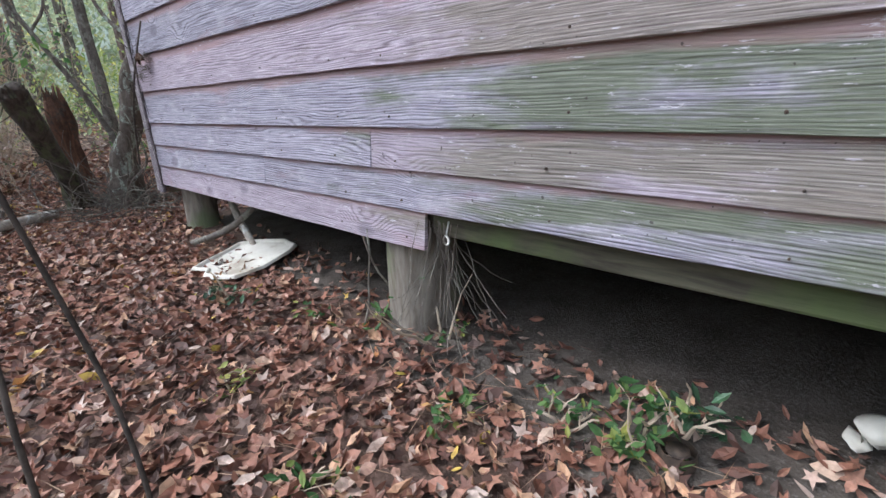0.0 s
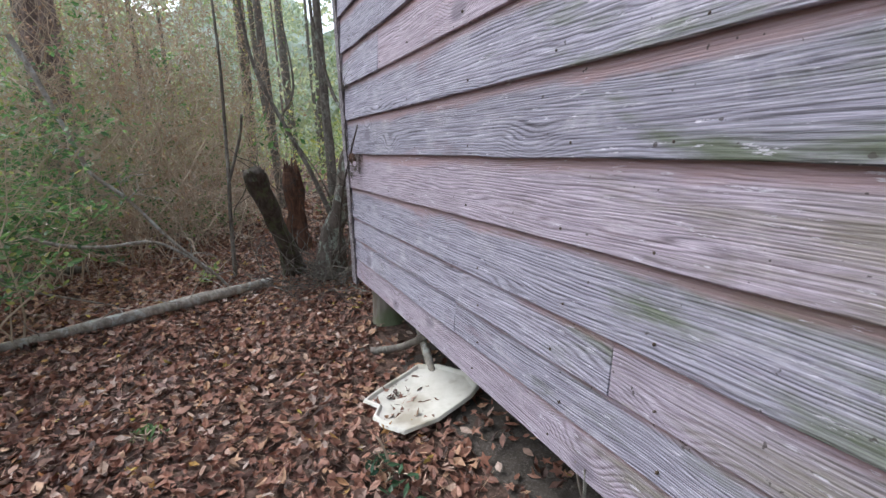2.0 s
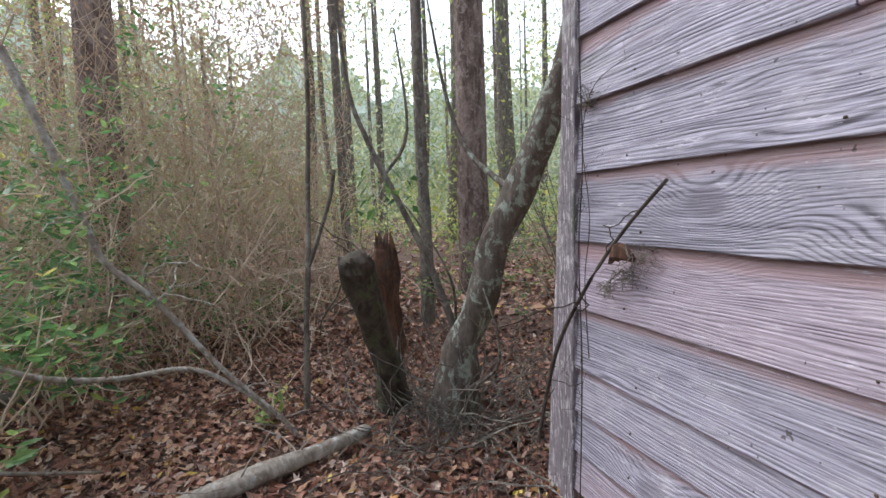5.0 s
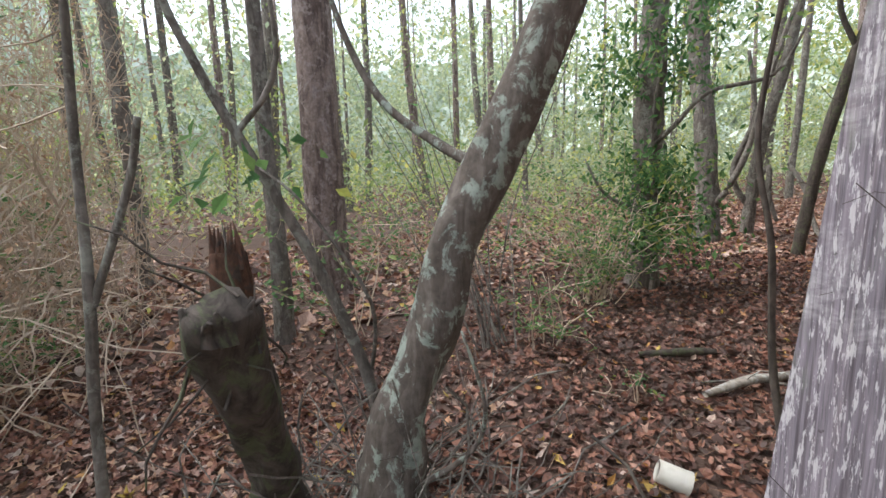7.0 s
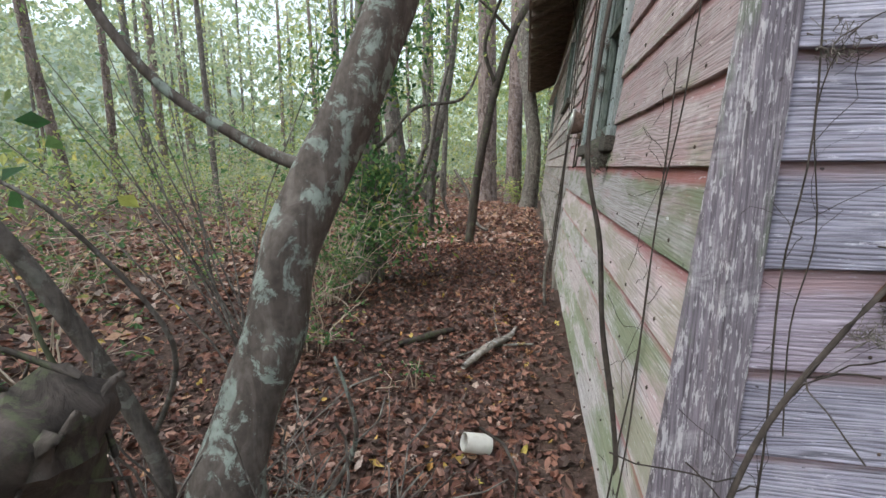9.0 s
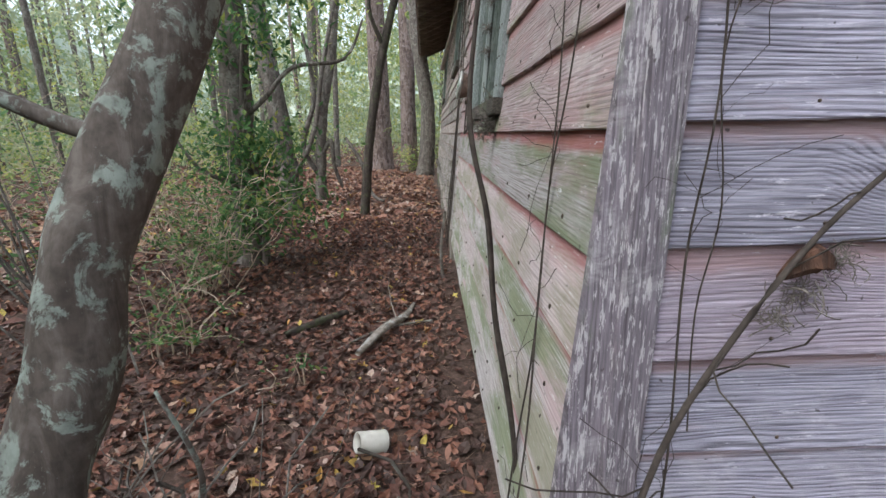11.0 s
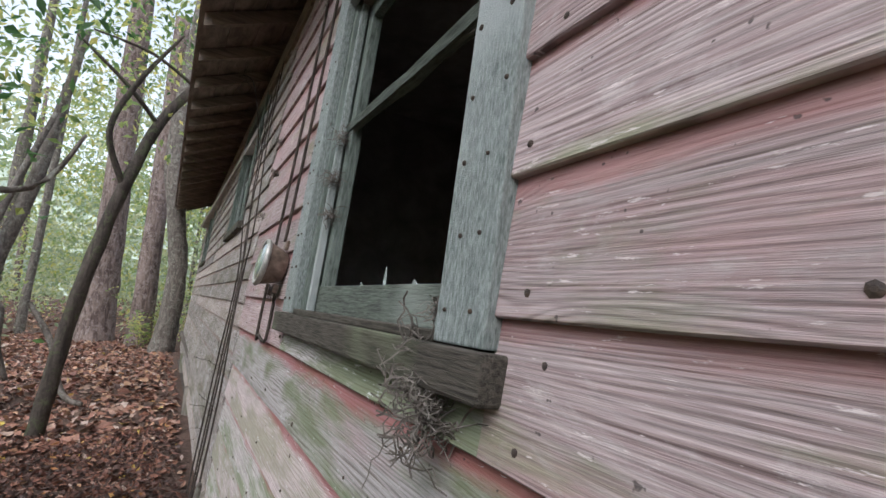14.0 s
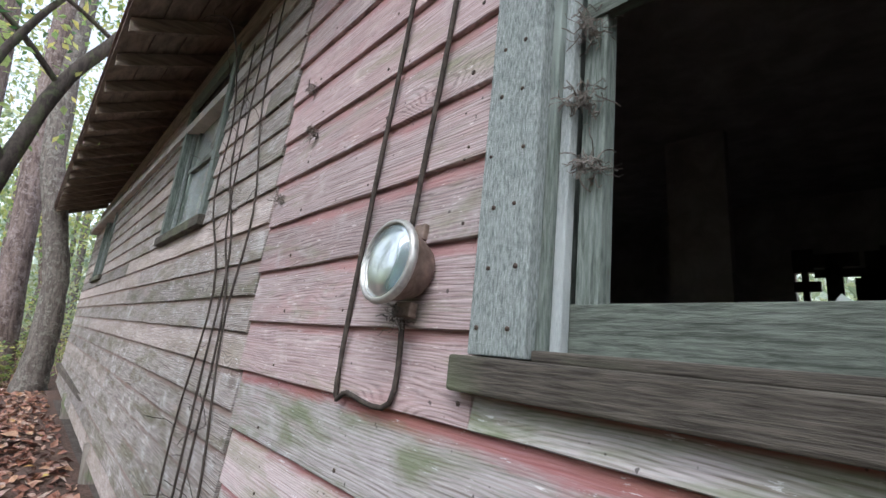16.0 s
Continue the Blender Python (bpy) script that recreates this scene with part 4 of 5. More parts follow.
tree([(-3.75, 0.65, -0.1), (-3.72, 0.65, 1), (-3.80, 0.66, 2.2), (-3.68, 0.66, 6)], [0.10, 0.07, 0.062, 0.04], bark_grey, "slender grey woodland tree trunk")
tree([(-5.6, -2.9, -0.1), (-5.55, -2.9, 1), (-5.5, -2.85, 5), (-5.5, -2.8, 11)], [0.3, 0.23, 0.2, 0.12], bark_pine, "pine with vines in the thicket", (), None, 14)

# two broken stumps
b = Buf()
limb(b, [(-1.76, -0.25, -0.1), (-1.72, -0.27, 0.03), (-1.62, -0.30, 0.2), (-1.52, -0.36, 0.42), (-1.38, -0.44, 0.7), (-1.22, -0.54, 0.96), (-1.14, -0.57, 1.06), (-1.11, -0.58, 1.10)], [0.16, 0.12, 0.092, 0.082, 0.08, 0.09, 0.088, 0.07], 16, 0.6)
for k in range(12):
    a = rnd.uniform(0, math.tau)
    p = Vector((-1.15 + 0.06 * math.cos(a), -0.57 + 0.06 * math.sin(a), 1.02))
    b.tube([p, p + Vector((0.02, -0.01, 0.05)), p + Vector((rnd.gauss(0.03, 0.02), rnd.gauss(-0.01, 0.02), rnd.uniform(0.06, 0.10)))], [0.022, 0.018, 0.006], 5, 0.6)
for k in range(16):
    q = wander((-1.2 + rnd.gauss(0, 0.05), -0.54 + rnd.gauss(0, 0.05), 1.0 + rnd.gauss(0, 0.06)), (rnd.gauss(0, 0.5), rnd.gauss(0, 0.5), rnd.choice((0.9, -0.7))), rnd.uniform(0.06, 0.4), 0.3, 4)
    b.tube(q, [0.006, 0.005, 0.004, 0.003, 0.002], 4, 0.3)
tagged(b.object("stump", bark_dark, smooth=True), "leaning dark broken tree stump", "stump")
b = Buf()
limb(b, [(-2.80, -0.04, -0.1), (-2.79, -0.04, 0.3), (-2.77, -0.05, 0.75), (-2.78, -0.04, 1.0)], [0.16, 0.12, 0.115, 0.10], 14, 0.8)
for k in range(14):
    a = rnd.uniform(0, math.tau)
    p = Vector((-2.78 + 0.08 * math.cos(a), -0.04 + 0.08 * math.sin(a), 0.9))
    b.tube([p, p + Vector((0, 0, 0.1)), p + Vector((rnd.gauss(0, 0.02), rnd.gauss(0, 0.02), rnd.uniform(0.16, 0.28)))], [0.03, 0.024, 0.004], 5, 0.4)
tagged(b.object("stump", rotten_red, smooth=True), "rotten reddish jagged stump", "stump")


# ---- fallen wood ----
def log(pts, radii, mat, label, twigs=0):
    b = Buf()
    limb(b, pts, radii, 10, 0.35)
    for _ in range(twigs):
        k = rnd.randrange(len(pts) - 1)
        q = wander(Vector(pts[k]).lerp(Vector(pts[k + 1]), rnd.random()), (rnd.gauss(0, 1), rnd.gauss(0, 1), 0.8), rnd.uniform(0.15, 0.5), 0.3)
        b.tube(q, [0.006, 0.005, 0.004, 0.004, 0.003, 0.002], 4, 0, False)
    return tagged(b.object("fallen_log", mat, smooth=True), label, "log")


log([(-0.58, -2.65, 0.03), (-0.7, -2.2, 0.04), (-0.85, -1.7, 0.05), (-1.08, -1.1, 0.05), (-1.32, -0.52, 0.05)], [0.03, 0.038, 0.042, 0.047, 0.04], bark_pale, "pale lichened fallen log on the leaves", 12)
log([(-2.6, -3.6, 0.06), (-2.75, -2.9, 0.1), (-2.95, -2.3, 0.07)], [0.05, 0.05, 0.04], bark_grey, "grey fallen branch in the thicket", 5)
log([(-1.42, 2.33, 0.03), (-1.2, 2.5, 0.06), (-1.03, 2.72, 0.04)], [0.025, 0.03, 0.02], bark_dark, "dark short fallen branch on leaf litter")
log([(-0.85, 1.98, 0.04), (-0.7, 2.3, 0.07), (-0.56, 2.62, 0.04), (-0.5, 2.9, 0.03)], [0.02, 0.03, 0.026, 0.012], bark_pale, "grey short fallen branch on leaf litter", 4)
log([(-0.35, 2.55, 0.02), (-0.7, 2.4, 0.03), (-1.0, 2.1, 0.02)], [0.008, 0.01, 0.006], bark_grey, "thin fallen stick on leaves")
log([(-0.22, 3.62, -0.02), (-0.24, 3.6, 0.35), (-0.2, 3.58, 0.66), (-0.2, 3.55, 0.70)], [0.018, 0.016, 0.014, 0.01], bark_grey, "stick standing against the siding")
log([(0.50, -0.16, -0.03), (0.8, 0.05, 0.09), (0.98, 0.2, 0.25)], [0.025, 0.024, 0.02], bark_grey, "grey stick leaning under the house")
log([(0.70, 0.16, 0.34), (0.80, 0.14, 0.2), (0.98, 0.12, 0.05), (1.1, 0.10, -0.02)], [0.02, 0.024, 0.024, 0.018], bark_pale, "pale curved wood under the house")
for pts, r in (([(-1.55, -2.15, 2.2), (-1.5, -2.02, 1.86), (-1.48, -1.85, 1.3), (-1.48, -1.78, 1.12), (-1.48, -1.58, 0.91), (-1.5, -1.3, 0.5), (-1.5, -1.0, 0.15), (-1.5, -0.9, 0.0)], 0.019),
               ([(-1.3, -2.7, 0.85), (-1.45, -2.43, 0.73), (-1.48, -2.1, 0.57), (-1.48, -1.8, 0.52), (-1.48, -1.45, 0.52), (-1.5, -1.2, 0.35), (-1.52, -1.05, 0.16)], 0.017),
               ([(-0.9, -2.9, 0.6), (-1.0, -2.6, 0.5), (-1.2, -2.2, 0.25), (-1.5, -1.9, 0.02)], 0.011),
               ([(-1.48, -1.58, 0.91), (-1.45, -1.62, 1.05), (-1.47, -1.6, 1.12)], 0.006)):
    b = Buf()
    limb(b, pts, [r * (1.1 - 0.5 * i / len(pts)) for i in range(len(pts))], 7, 0.2)
    for _ in range(6):
        k = rnd.randrange(len(pts) - 1)
        q = wander(pts[k], (rnd.gauss(0, 1), rnd.gauss(0, 1), 0.4), rnd.uniform(0.15, 0.45), 0.35)
        b.tube(q, [0.004] * len(q), 4, 0, False)
    tagged(b.object("dead_branch", bark_pale, smooth=True), "pale bare crooked branch arching over the leaves", "branch")
for pts, r in (([(2.70, -1.1, 0.80), (2.76, -1.07, 0.57), (2.83, -1.05, 0.39), (2.92, -1.05, 0.25), (2.98, -1.06, 0.1), (3.0, -1.06, -0.05)], 0.006), ([(2.74, -1.22, 0.75), (2.78, -1.19, 0.5), (2.85, -1.2, 0.35), (2.95, -1.22, -0.05)], 0.006)):
    b = Buf()
    limb(b, pts, [r] * len(pts), 6, 0.2)
    tagged(b.object("sapling", twig_dark, smooth=True), "thin dark bare sapling stem", "sapling")


# ---- shrubs ----
def shrub(x, y, r, h, stems, leaves, size, mat, stem_mat, label, base=0.0):
    b, lb = Buf(), Buf()
    z0 = height(x, y) + base
    for _ in range(stems):
        a = (x + rnd.gauss(0, r * 0.25), y + rnd.gauss(0, r * 0.25), z0 - 0.03)
        q = wander(a, (rnd.gauss(0, 0.35), rnd.gauss(0, 0.35), 1), h * rnd.uniform(0.6, 1.1), 0.22, 7)
        w = 0.004 + 0.006 * rnd.random()
        b.tube(q, [w * (1 - 0.1 * i) for i in range(len(q))], 5, 0, False)
        for _ in range(max(1, leaves // stems // 8)):
            k = rnd.randrange(2, len(q))
            s = wander(q[k], (rnd.gauss(0, 1), rnd.gauss(0, 1), 0.3), r * rnd.uniform(0.4, 1.0), 0.25, 4)
            b.tube(s, [w * 0.4] * len(s), 3, 0, False)
            for _ in range(8):
                p = s[rnd.randrange(1, len(s))] + Vector((rnd.gauss(0, size * 0.6), rnd.gauss(0, size * 0.6), rnd.gauss(0, size * 0.4)))
                lb.leaf(p, size * rnd.uniform(0.6, 1.2), size * 0.42, any_turn(0.8), rnd.random(), 0.08)
    ob = b.object("shrub", stem_mat)
    if lb.v:
        lb.object("leaves", mat, ob)
    return tagged(ob, label, "shrub")


for x, y, r, h, nst, nl, s, m, lab in (
        (-2.7, -2.4, 0.5, 2.3, 10, 560, 0.075, fresh_mat, "tall sparse shrub with fresh green leaves"),
        (-2.8, -3.1, 0.6, 2.9, 10, 800, 0.08, fresh_mat, "tall sparse shrub with fresh green leaves"),
        (-4.3, -2.2, 0.8, 2.9, 12, 800, 0.08, fresh_mat, "tall sparse shrub with fresh green leaves"),
        (-5.6, -1.6, 0.9, 3.4, 12, 700, 0.085, fresh_mat, "tall sparse shrub with fresh green leaves"),
        (-3.9, -1.2, 0.5, 0.9, 8, 360, 0.06, fresh_mat, "low fresh green woodland shrub"),
        (-3.4, 1.2, 0.6, 1.2, 9, 300, 0.07, fresh_mat, "low fresh green woodland shrub"),
        (-4.6, 3.9, 0.7, 1.5, 9, 420, 0.08, fresh_mat, "fresh green woodland shrub"),
        (-5.6, 6.6, 0.9, 2.0, 9, 480, 0.09, fresh_mat, "fresh green woodland shrub"),
        (-2.5, 3.4, 0.35, 1.7, 10, 900, 0.06, fresh_mat, "dense green feathery bush beside a trunk"),
        (-0.6, -2.4, 0.3, 1.6, 14, 900, 0.075, fresh_mat, "green leafy shrub with thin stems"),
        (-1.4, -2.7, 0.4, 2.2, 14, 1300, 0.08, fresh_mat, "tall green leafy shrub"),
        (-2.4, -2.5, 0.5, 1.9, 14, 1200, 0.075, green_mat, "dense green understory shrub"),
        (-3.4, -3.4, 0.7, 2.2, 14, 1200, 0.075, green_mat, "dense green understory shrub"),
        (-3.2, -1.9, 0.5, 1.3, 10, 600, 0.06, green_mat, "low green understory shrub"),
        (-4.6, -1.2, 0.6, 1.0, 8, 300, 0.06, green_mat, "low green understory shrub"),
        (-2.1, 2.1, 0.3, 0.75, 8, 420, 0.05, fresh_mat, "low green fern-like bush"),
        (-2.4, 3.6, 0.4, 1.5, 10, 700, 0.06, green_mat, "green vine bush around a trunk"),
        (-3.2, 4.7, 0.5, 2.0, 9, 600, 0.06, green_mat, "green vine bush around a trunk"),
        (-1.15, 1.75, 0.16, 0.25, 5, 60, 0.045, green_mat, "small green seedling in leaves"),
        (-4.2, 5.5, 0.8, 1.6, 9, 500, 0.08, yellow_mat, "yellow-green leafy understory shrub"),
        (-5.2, 3.2, 0.8, 1.3, 9, 450, 0.08, green_mat, "leafy green understory shrub"),
        (-0.5, 17.3, 0.6, 2.0, 8, 420, 0.12, yellow_mat, "yellow leafy shrub beside the house end"),
        (-0.85, 15.95, 0.4, 1.1, 8, 420, 0.11, yellow_mat, "bright yellow low shrub by a trunk"),
        (0.5, 17.5, 0.6, 2.6, 8, 420, 0.12, yellow_mat, "yellow leafy shrub beside the house end"),
        (-1.8, -1.15, 0.14, 0.35, 4, 40, 0.09, yellow_mat, "small bright green seedling")):
    shrub(x, y, r, h, nst, nl, s, m, twig_brown, lab)
# broad-leaved sapling with a leafy top
b, lb = Buf(), Buf()
limb(b, [(-0.38, -2.3, -0.05), (-0.36, -2.26, 0.6), (-0.28, -2.18, 1.25), (-0.2, -2.1, 1.8)], [0.014, 0.012, 0.009, 0.004], 7, 0.2)
for _ in range(9):
    q = wander((-0.26 + rnd.gauss(0, 0.03), -2.16 + rnd.gauss(0, 0.04), rnd.uniform(1.35, 1.75)), (rnd.gauss(0, 1), rnd.gauss(0, 1), 0.35), rnd.uniform(0.15, 0.3), 0.2, 4)
    b.tube(q, [0.005, 0.004, 0.003, 0.003, 0.002], 4, 0, False)
    for k in range(6):
        lb.leaf(q[4] + Vector((rnd.gauss(0, 0.05), rnd.gauss(0, 0.05), rnd.gauss(0, 0.03))), rnd.uniform(0.13, 0.2), 0.055, any_turn(0.6), rnd.random(), 0.08)
ob = b.object("sapling", bark_grey, smooth=True)
lb.object("leaves", dark_leaf_mat, ob)
tagged(ob, "dark glossy broad-leaved sapling", "sapling")
# fan of thin upright stems behind the leaning tree
b, lb = Buf(), Buf()
for k in range(13):
    a = (-2.3 + rnd.gauss(0, 0.06), 1.75 + rnd.gauss(0, 0.06), height(-2.3, 1.75) - 0.03)
    q = wander(a, (rnd.uniform(-0.75, -0.05), rnd.gauss(0.05, 0.2), 1), rnd.uniform(1.6, 2.8), 0.09, 8)
    b.tube(q, [0.009 - 0.0008 * i for i in range(9)], 5, 0, False)
    for _ in range(5):
        lb.leaf(q[rnd.randrange(3, 9)] + Vector((rnd.gauss(0, 0.05), rnd.gauss(0, 0.05), 0)), 0.07, 0.03, any_turn(0.7), rnd.random(), 0.08)
ob = b.object("shrub", bark_grey)
lb.object("leaves", fresh_mat, ob)
tagged(ob, "fan of thin nearly bare upright stems", "shrub")
# small plants along the gable wall
for x, y, h, nl, s, m, lab in ((1.65, -0.37, 0.2, 48, 0.05, dark_leaf_mat, "small dark green spiny seedling"), (3.55, -0.05, 0.2, 90, 0.055, green_mat, "green grassy tuft by the dirt"), (3.35, -0.12, 0.17, 40, 0.04, green_mat, "small green weeds by dirt"), (2.75, 0.02, 0.4, 56, 0.045, green_mat, "green vine leaves climbing at the pier"),
                            (2.4, -0.65, 0.1, 20, 0.045, yellow_mat, "tiny green seedling in leaves"), (2.95, -0.75, 0.1, 24, 0.045, green_mat, "tiny green seedling in leaves"), (2.2, -0.2, 0.1, 16, 0.04, green_mat, "tiny green seedling in leaves"), (3.65, 0.1, 0.22, 50, 0.06, dark_leaf_mat, "blue-green weed by the dirt"), (3.1, -0.3, 0.1, 16, 0.05, green_mat, "tiny green seedling in leaves"), (0.9, -1.3, 0.12, 24, 0.045, green_mat, "tiny green seedling in leaves")):
    shrub(x, y, 0.1, h, 5, nl, s, m, twig_brown, lab)

# dry vines by the pier
b = Buf()
for _ in range(38):
    q = wander((2.80 + rnd.gauss(0, 0.03), 0.02 + rnd.gauss(0, 0.03), 0.46), (rnd.gauss(0.08, 0.14), rnd.gauss(-0.08, 0.12), -1), rnd.uniform(0.25, 0.55), 0.13, 8)
    b.tube(q, [0.0014] * len(q), 4, 0, False)
for x in (2.38, 2.42):
    q = wander((x, -0.02, 0.38), (0.05, -0.05, -1), 0.45, 0.16, 8)
    b.tube(q, [0.005] * len(q), 5, 0, False)
tagged(b.object("dry_vine", bark_grey), "dry brown tangled vine hanging at the pier", "vine")

# brown thicket of dead vines
for cx, cy, sx, sy, hh, cnt in ((-5.2, -2.1, 0.9, 0.7, 3.8, 800), (-6.2, -0.9, 0.9, 0.5, 4.2, 700), (-4.2, -3.2, 0.7, 0.6, 3.2, 500), (-7.2, -2.7, 1.2, 1.2, 4.6, 700), (-4.9, -0.7, 0.5, 0.4, 1.6, 160), (-3.4, -1.5, 0.4, 0.3, 1.5, 170)):
    b = Buf()
    for _ in range(cnt):
        p = (cx + rnd.gauss(0, sx), cy + rnd.gauss(0, sy), abs(rnd.gauss(0, hh * 0.5)))
        q = wander(p, (rnd.gauss(0, 0.5), rnd.gauss(0, 0.5), rnd.choice((1, 1, -0.8))), rnd.uniform(0.5, 1.6), 0.3, 6)
        b.tube(q, [rnd.uniform(0.0025, 0.006)] * len(q), 3, 0, False)
    lb = Buf()
    crown(lb, (cx, cy, hh * 0.58), max(sx, sy) * 1.0, cnt * 3, 0.055, 1.2)
    ob = b.object("brush_thicket", twig_brown)
    lb.object("dry_leaves", needle_mat, ob)
    tagged(ob, "dense brown thicket of dead vines and twigs", "thicket", kind="stuff")

# twigs round the leaning tree's foot
b = Buf()
for _ in range(260):
    p = (-1.3 + rnd.gauss(0, 0.32), 0.0 + rnd.gauss(0, 0.28), 0.02)
    q = wander(p, (rnd.gauss(0, 0.7), rnd.gauss(0, 0.7), rnd.uniform(0.0, 0.6)), rnd.uniform(0.25, 0.85), 0.25, 6)
    b.tube(q, [rnd.uniform(0.002, 0.005)] * len(q), 4, 0, False)
tagged(b.object("twigs", bark_grey), "dry bare twigs round a tree foot", "twigs", kind="stuff")


# ---- woodland beyond ----
def far_tree(x, y, r, h, lean, mat, leafy):
    z = height(x, y)
    pts = [(x, y, z - 0.2), (x + lean * 0.1, y, z + 0.8), (x + lean * 0.5, y + lean * 0.2, z + h * 0.4), (x + lean, y, z + h)]
    tops = [((x + lean, y, z + h * 0.9), 1.8, 260, 0.3)] if leafy else None
    return tree(pts, [r * 1.5, r, r * 0.85, r * 0.4], mat, "woodland tree with bare straight trunk" if mat is bark_grey else "tall straight pine trunk", (), (far_haze_mat, tops) if tops else None, 9, 0.15)


spots = []
while len(spots) < 80:
    x, y = rnd.uniform(-34, 8), rnd.uniform(-13, 44)
    if (x > -7 and y < 12) or (x > -4.2 and y < 24) or (x > -1 and y < 25):
        continue
    if any(math.hypot(x - a, y - c) < 1.5 for a, c in spots):
        continue
    spots.append((x, y))
for x, y in spots:
    far_tree(x, y, rnd.uniform(0.08, 0.24), rnd.uniform(12, 18), rnd.gauss(0, 0.6), rnd.choice((bark_pine, bark_grey, bark_grey)), rnd.random() < 0.6)

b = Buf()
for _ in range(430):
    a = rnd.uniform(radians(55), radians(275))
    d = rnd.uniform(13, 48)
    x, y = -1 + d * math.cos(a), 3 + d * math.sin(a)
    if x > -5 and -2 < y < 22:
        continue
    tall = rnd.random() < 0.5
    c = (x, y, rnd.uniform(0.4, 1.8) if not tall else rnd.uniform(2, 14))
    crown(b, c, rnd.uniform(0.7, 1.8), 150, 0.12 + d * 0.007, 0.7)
tagged(b.object("far_foliage", far_haze_mat), "far woodland foliage, haze painted in as pale green", "foliage", kind="stuff")

# middle-distance foliage, tan and green
tan, leafy = Buf(), Buf()
for _ in range(150):
    x, y = rnd.uniform(-15, -7.5), rnd.uniform(-10, 0.6)
    crown(tan if rnd.random() < 0.55 else leafy, (x, y, rnd.uniform(0.8, 10.0)), rnd.uniform(0.5, 1.0), 230, 0.11, 0.8)
for _ in range(150):
    x, y = rnd.uniform(-16, -5.0), rnd.uniform(1.5, 26)
    crown(leafy, (x, y, rnd.uniform(0.4, 2.2) if rnd.random() < 0.6 else rnd.uniform(3, 7)), rnd.uniform(0.4, 0.9), 110, 0.14, 0.7)
for _ in range(70):
    x, y = rnd.uniform(-7, 1.5), rnd.uniform(21, 34)
    crown(leafy, (x, y, rnd.uniform(0.5, 11)), rnd.uniform(0.6, 1.3), 150, 0.2, 0.8)
tagged(tan.object("dry_foliage", needle_mat), "tan dry foliage in the thicket", "foliage", kind="stuff")
tagged(leafy.object("understory_foliage", yellow_mat), "yellow-green understory foliage in the woods", "foliage", kind="stuff")

# the closed edge of the woods, far off: a bulging treeline with an uneven top
b = Buf()
around, steps = 240, 10
for k in range(steps + 1):
    for i in range(around):
        t = i * math.tau / around
        e = Vector((math.cos(t), math.sin(t), 0))
        top = 15 + 7 * noise.noise(e * 6) + 6 * noise.noise(e * 23) + 13 * max(0.0, -e.x - 0.5 * e.y - 0.25)
        d = 74 + 2.5 * noise.noise(Vector((e.x * 20, e.y * 20, k * 0.9))) + 3.0 * noise.noise(Vector((e.x * 50, e.y * 50, k * 2.1))) + 0.5 * k
        b.v.append((d * e.x, d * e.y, -1 + (top + 1) * k / steps))
b.f = [(k * around + i, k * around + (i + 1) % around, (k + 1) * around + (i + 1) % around, (k + 1) * around + i) for k in range(steps) for i in range(around)]
n = Nodes("painted_haze_treeline", 0.95)
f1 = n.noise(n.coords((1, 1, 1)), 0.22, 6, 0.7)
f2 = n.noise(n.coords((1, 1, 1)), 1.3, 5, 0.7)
# distance haze is painted in as these pale, washed-out greens
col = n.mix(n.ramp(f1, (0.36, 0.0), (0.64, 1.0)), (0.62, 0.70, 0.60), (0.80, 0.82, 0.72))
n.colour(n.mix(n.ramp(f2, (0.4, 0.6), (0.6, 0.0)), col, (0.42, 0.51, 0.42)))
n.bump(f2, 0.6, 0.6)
tagged(b.object("backdrop", n.mat), "closed treeline far off, haze painted in as pale green", "backdrop", kind="structure")

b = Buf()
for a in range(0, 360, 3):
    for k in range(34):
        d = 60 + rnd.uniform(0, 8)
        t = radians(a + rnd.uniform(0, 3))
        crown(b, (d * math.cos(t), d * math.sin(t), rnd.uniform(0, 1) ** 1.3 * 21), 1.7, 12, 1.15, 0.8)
tagged(b.object("backdrop", far_haze_mat), "distant woodland edge with haze painted into its leaves", "backdrop", kind="structure")


# ---- small loose things ----
b = Buf()
ring = [(1.42, -0.27), (1.52, -0.2), (1.50, -0.02), (1.42, 0.2), (1.36, 0.28), (1.2, 0.3), (1.02, 0.2), (0.95, 0.1), (1.0, 0.0), (1.1, -0.2), (1.16, -0.29), (1.25, -0.24), (1.33, -0.29)]
ring = [(x, y - 0.04) for x, y in ring]
cx, cy = 1.23, -0.04
lv = [(1.0, 0.020), (0.97, 0.035), (0.92, 0.035), (0.88, 0.018), (0.4, 0.012)]
for s, z in lv:
    b.v += [(cx + (x - cx) * s, cy + (y - cy) * s, height(x, y) + z + 0.015 + 0.06 * max(0, y - cy)) for x, y in ring]
m = len(ring)
for k in range(len(lv) - 1):
    b.f += [(k * m + i, k * m + (i + 1) % m, (k + 1) * m + (i + 1) % m, (k + 1) * m + i) for i in range(m)]
b.f.append(tuple((len(lv) - 1) * m + i for i in range(m)))
tagged(b.object("container_lid", plastic_white, smooth=True, bevel=0.003), "broken dirty white plastic lid lying on dirt", "lid")

b = Buf()
c = Vector((-0.66, 1.04, 0.065))
d = Vector((0.75, 0.4, -0.28)).normalized()
b.tube([c - d * 0.07, c - d * 0.068, c + d * 0.055, c + d * 0.065], [0.042, 0.047, 0.052, 0.054], 16, 0.06, False)
b.tube([c - d * 0.066, c + d * 0.065], [0.042, 0.05], 16, 0.06, False)
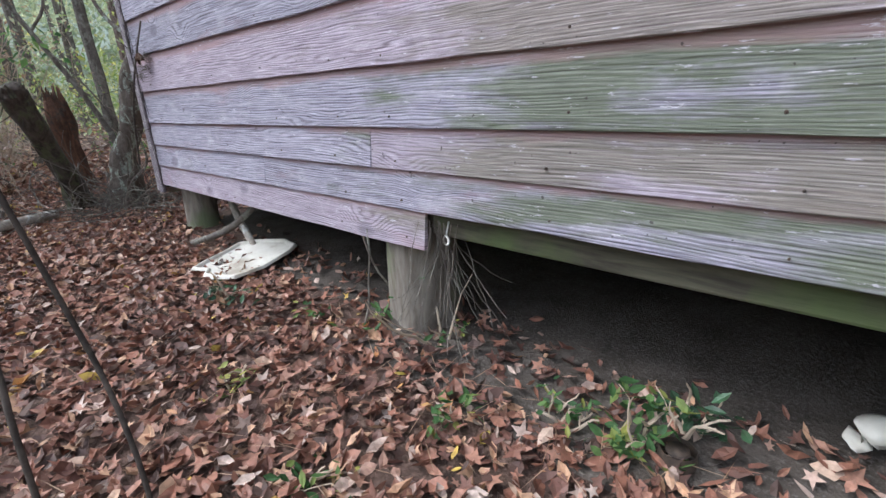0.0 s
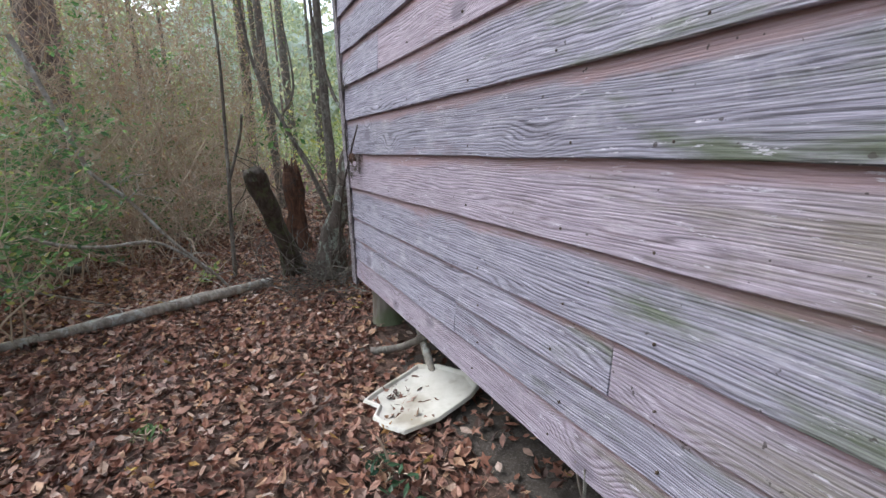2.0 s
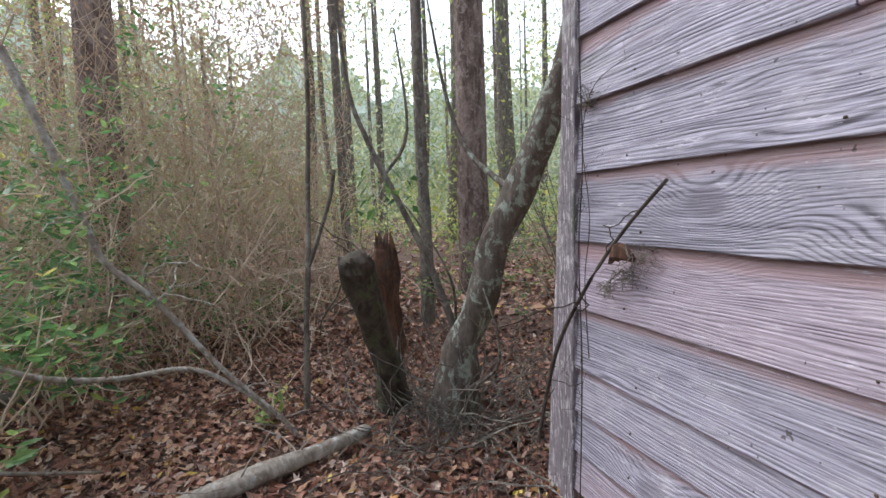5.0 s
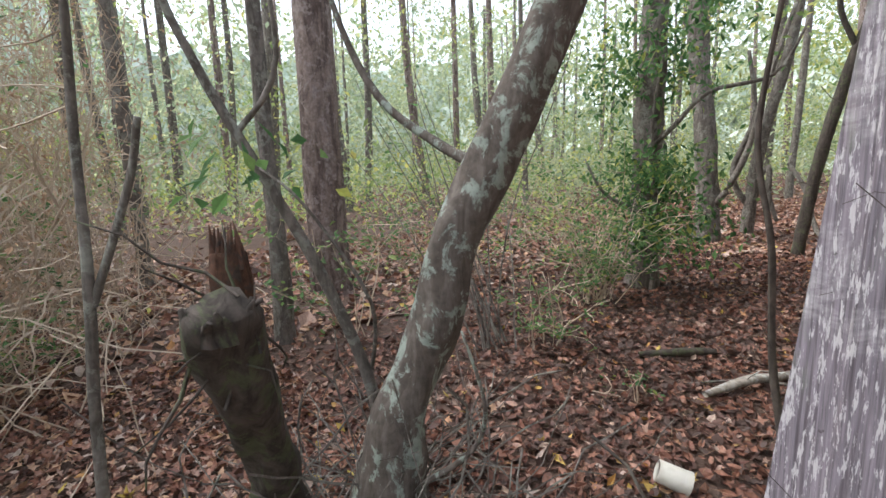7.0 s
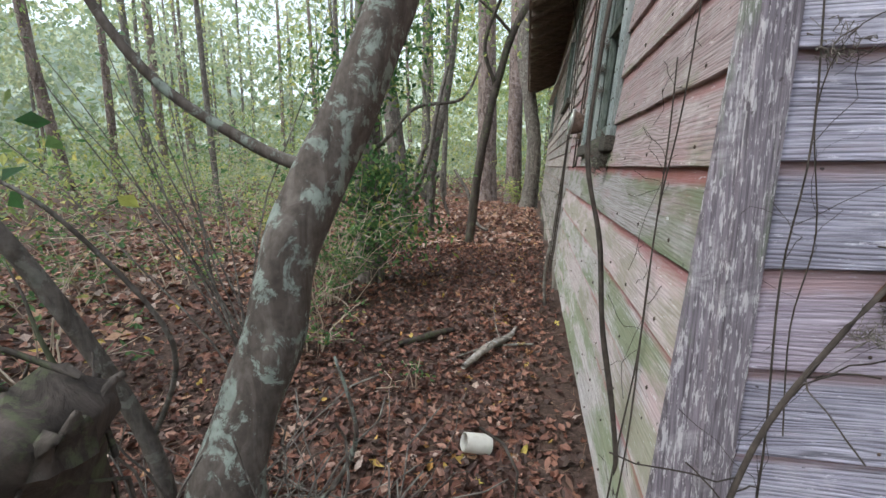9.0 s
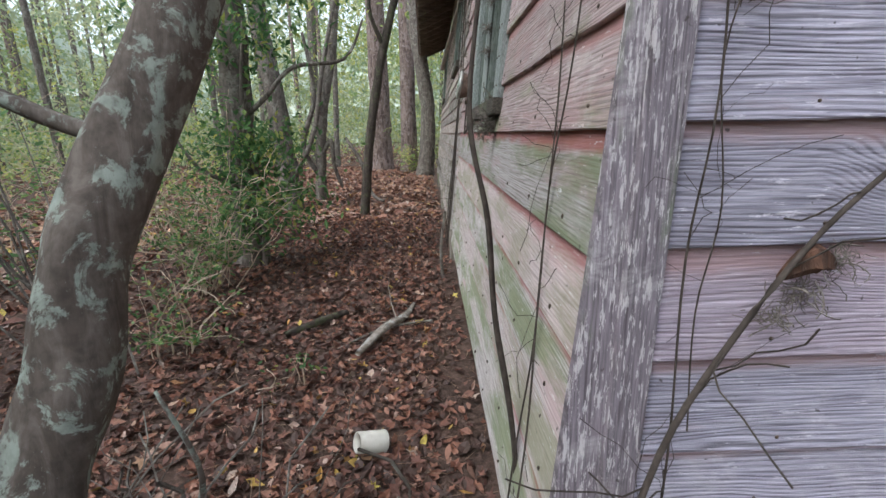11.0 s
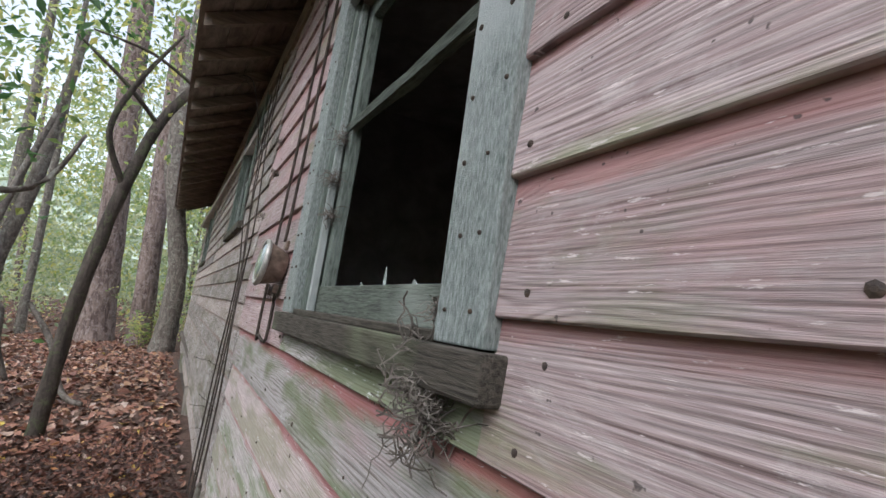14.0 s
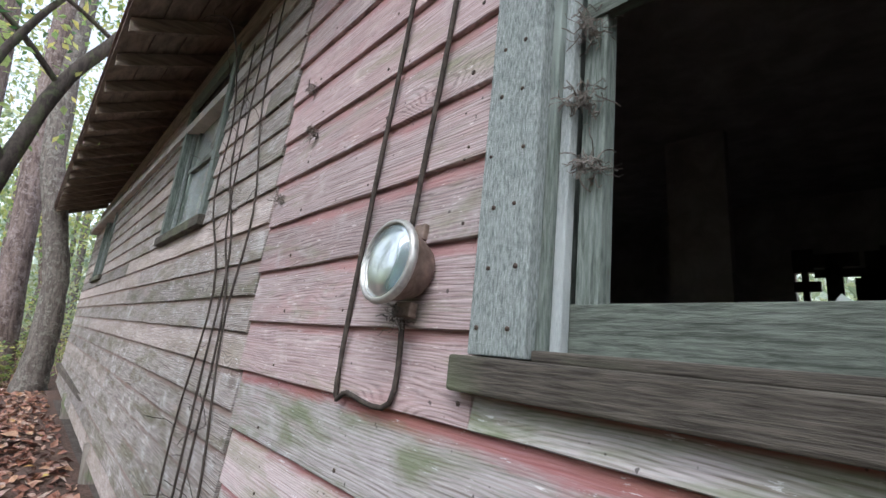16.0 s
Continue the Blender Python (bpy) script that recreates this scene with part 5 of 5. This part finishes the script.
b.tube([c - d * 0.071, c - d * 0.066], [0.042, 0.042], 16, 0.0, True)
tagged(b.object("plastic_cup", plastic_white, smooth=True), "dirty cream plastic cup lying in leaves", "cup")

b = Buf()
limb(b, [(4.02, 0.27, -0.04), (4.05, 0.28, 0.0), (4.09, 0.31, 0.0), (4.13, 0.34, -0.04)], [0.025, 0.04, 0.042, 0.03], 10, 0.5)
tagged(b.object("plastic_bottle", plastic_white, smooth=True), "crushed white plastic bottle in the dirt", "bottle")
b = Buf()
b.tube([(3.68, -0.05, -0.06), (3.68, -0.05, -0.02)], [0.05, 0.045], 14, 0.1, False)
b.tube([(3.68, -0.05, -0.03), (3.68, -0.05, -0.022)], [0.03, 0.03], 12, 0.1)
tagged(b.object("rusty_can", nail_dark, smooth=True), "rusty can half buried in leaves", "can")
b = Buf()
for k in range(12):
    a = k * math.tau / 12
    b.tube([(2.87 + 0.012 * math.cos(a), -0.03, 0.41 + 0.016 * math.sin(a)), (2.87 + 0.012 * math.cos(a + 0.55), -0.03, 0.41 + 0.016 * math.sin(a + 0.55))], [0.004, 0.004], 6)
b.tube([(2.87, -0.03, 0.395), (2.868, -0.032, 0.34)], [0.004, 0.003], 6)
b.tube([(2.87, -0.03, 0.426), (2.86, 0.0, 0.47)], [0.003, 0.003], 6)
tagged(b.object("metal_ring", ring_metal, smooth=True), "small shiny metal ring hanging on a wire", "ring")
b = Buf()
limb(b, [gable @ Vector(p) for p in ((-0.24, 0.05, 1.17), (-0.29, 0.06, 1.21), (-0.34, 0.05, 1.19))], [0.004, 0.024, 0.006], 8, 0.7)
tagged(b.object("dead_leaf", rotten_red), "curled rusty dead leaf on a branch", "leaf")

# dark furniture shapes inside
b = Buf()
b.box((3.6, 4.0, 0.6), (4.4, 5.0, 1.55))
b.box((3.7, 4.1, 1.55), (3.9, 4.6, 1.85))
tagged(b.object("cupboard", dark_wood, bevel=0.02), "dark old cupboard inside the house", "cupboard")

# ---- leaf litter, last ----
def litter(name, count, pick, size, label, flat=0.45, tone=0.46):
    b = Buf()
    k = 0
    while k < count:
        x, y = pick()
        if size > 0.1 and x > -3.6 and -3.0 < y < 6.8:
            k += 0.2
            continue
        if x > -0.1 and y > -0.1 + 0.15 * noise.noise(Vector((x * 2, 0, 0))) and rnd.random() > (0.05 if y > 0.25 else 0.3):
            k += 0.1
            continue
        if -0.35 < x < 0 and y > 0.3 and rnd.random() < 0.25:
            continue
        s = size * rnd.uniform(0.55, 1.35)
        t = Euler((rnd.gauss(0, flat), rnd.gauss(0, flat), rnd.uniform(0, math.tau))).to_matrix()
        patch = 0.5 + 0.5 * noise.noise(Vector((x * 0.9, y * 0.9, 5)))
        # leaves at x < -0.8 and y < 1.2 take a lighter tone
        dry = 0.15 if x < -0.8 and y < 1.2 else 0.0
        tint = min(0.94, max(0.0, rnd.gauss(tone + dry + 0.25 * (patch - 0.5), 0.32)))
        if rnd.random() < 0.018:
            tint = rnd.uniform(0.95, 1.0)
        spot = Vector((x, y, height(x, y) + rnd.uniform(0.004, 0.03)))
        if size > 0.1:
            b.blade(spot, s, s * rnd.uniform(0.4, 0.8), t, tint)
        elif rnd.random() < 0.25:
            b.lobed(spot, s * 1.0, t, tint, rnd.uniform(-0.1, 0.35))
        else:
            b.leaf(spot, s, s * rnd.uniform(0.28, 0.7), t, tint, rnd.uniform(-0.15, 0.35))
        k += 1
    return tagged(b.object(name, litter_mat), label, "leaf litter", kind="stuff")


litter("leaf_litter", 34000, lambda: (rnd.uniform(-4.0, 4.6), rnd.uniform(-3.0, 0.4)), 0.06, "brown and rust fallen leaves by the house")
litter("leaf_litter", 21000, lambda: (rnd.triangular(-4.2, 0.0, -0.5), rnd.uniform(-0.2, 7.5)), 0.066, "dark fallen leaves along the wall", tone=0.19)
litter("leaf_litter", 30000, lambda: (rnd.uniform(-9, 0.0), rnd.uniform(-5, 20)), 0.11, "brown fallen leaves across the woodland floor", tone=0.56)
litter("leaf_litter", 13000, lambda: (rnd.uniform(-30, 9), rnd.uniform(-14, 42)), 0.2, "fallen leaves deeper in the woodland", tone=0.62)
litter("leaf_litter", 3000, lambda: (rnd.uniform(-3, 8), rnd.uniform(-7, -2.0)), 0.1, "brown fallen leaves on open woodland floor")
b = Buf()
for _ in range(5000):
    x, y = rnd.uniform(-3, 4.4), rnd.uniform(-2.4, 5)
    if x > -0.1 and y > -0.05:
        continue
    b.blade(Vector((x, y, height(x, y) + rnd.uniform(0.015, 0.04))), rnd.uniform(0.1, 0.18), 0.003, Euler((0, rnd.gauss(0, 0.15), rnd.uniform(0, 7))).to_matrix(), rnd.random())
tagged(b.object("pine_needles", needle_mat), "dry rust pine needles on the leaves", "needles", kind="stuff")
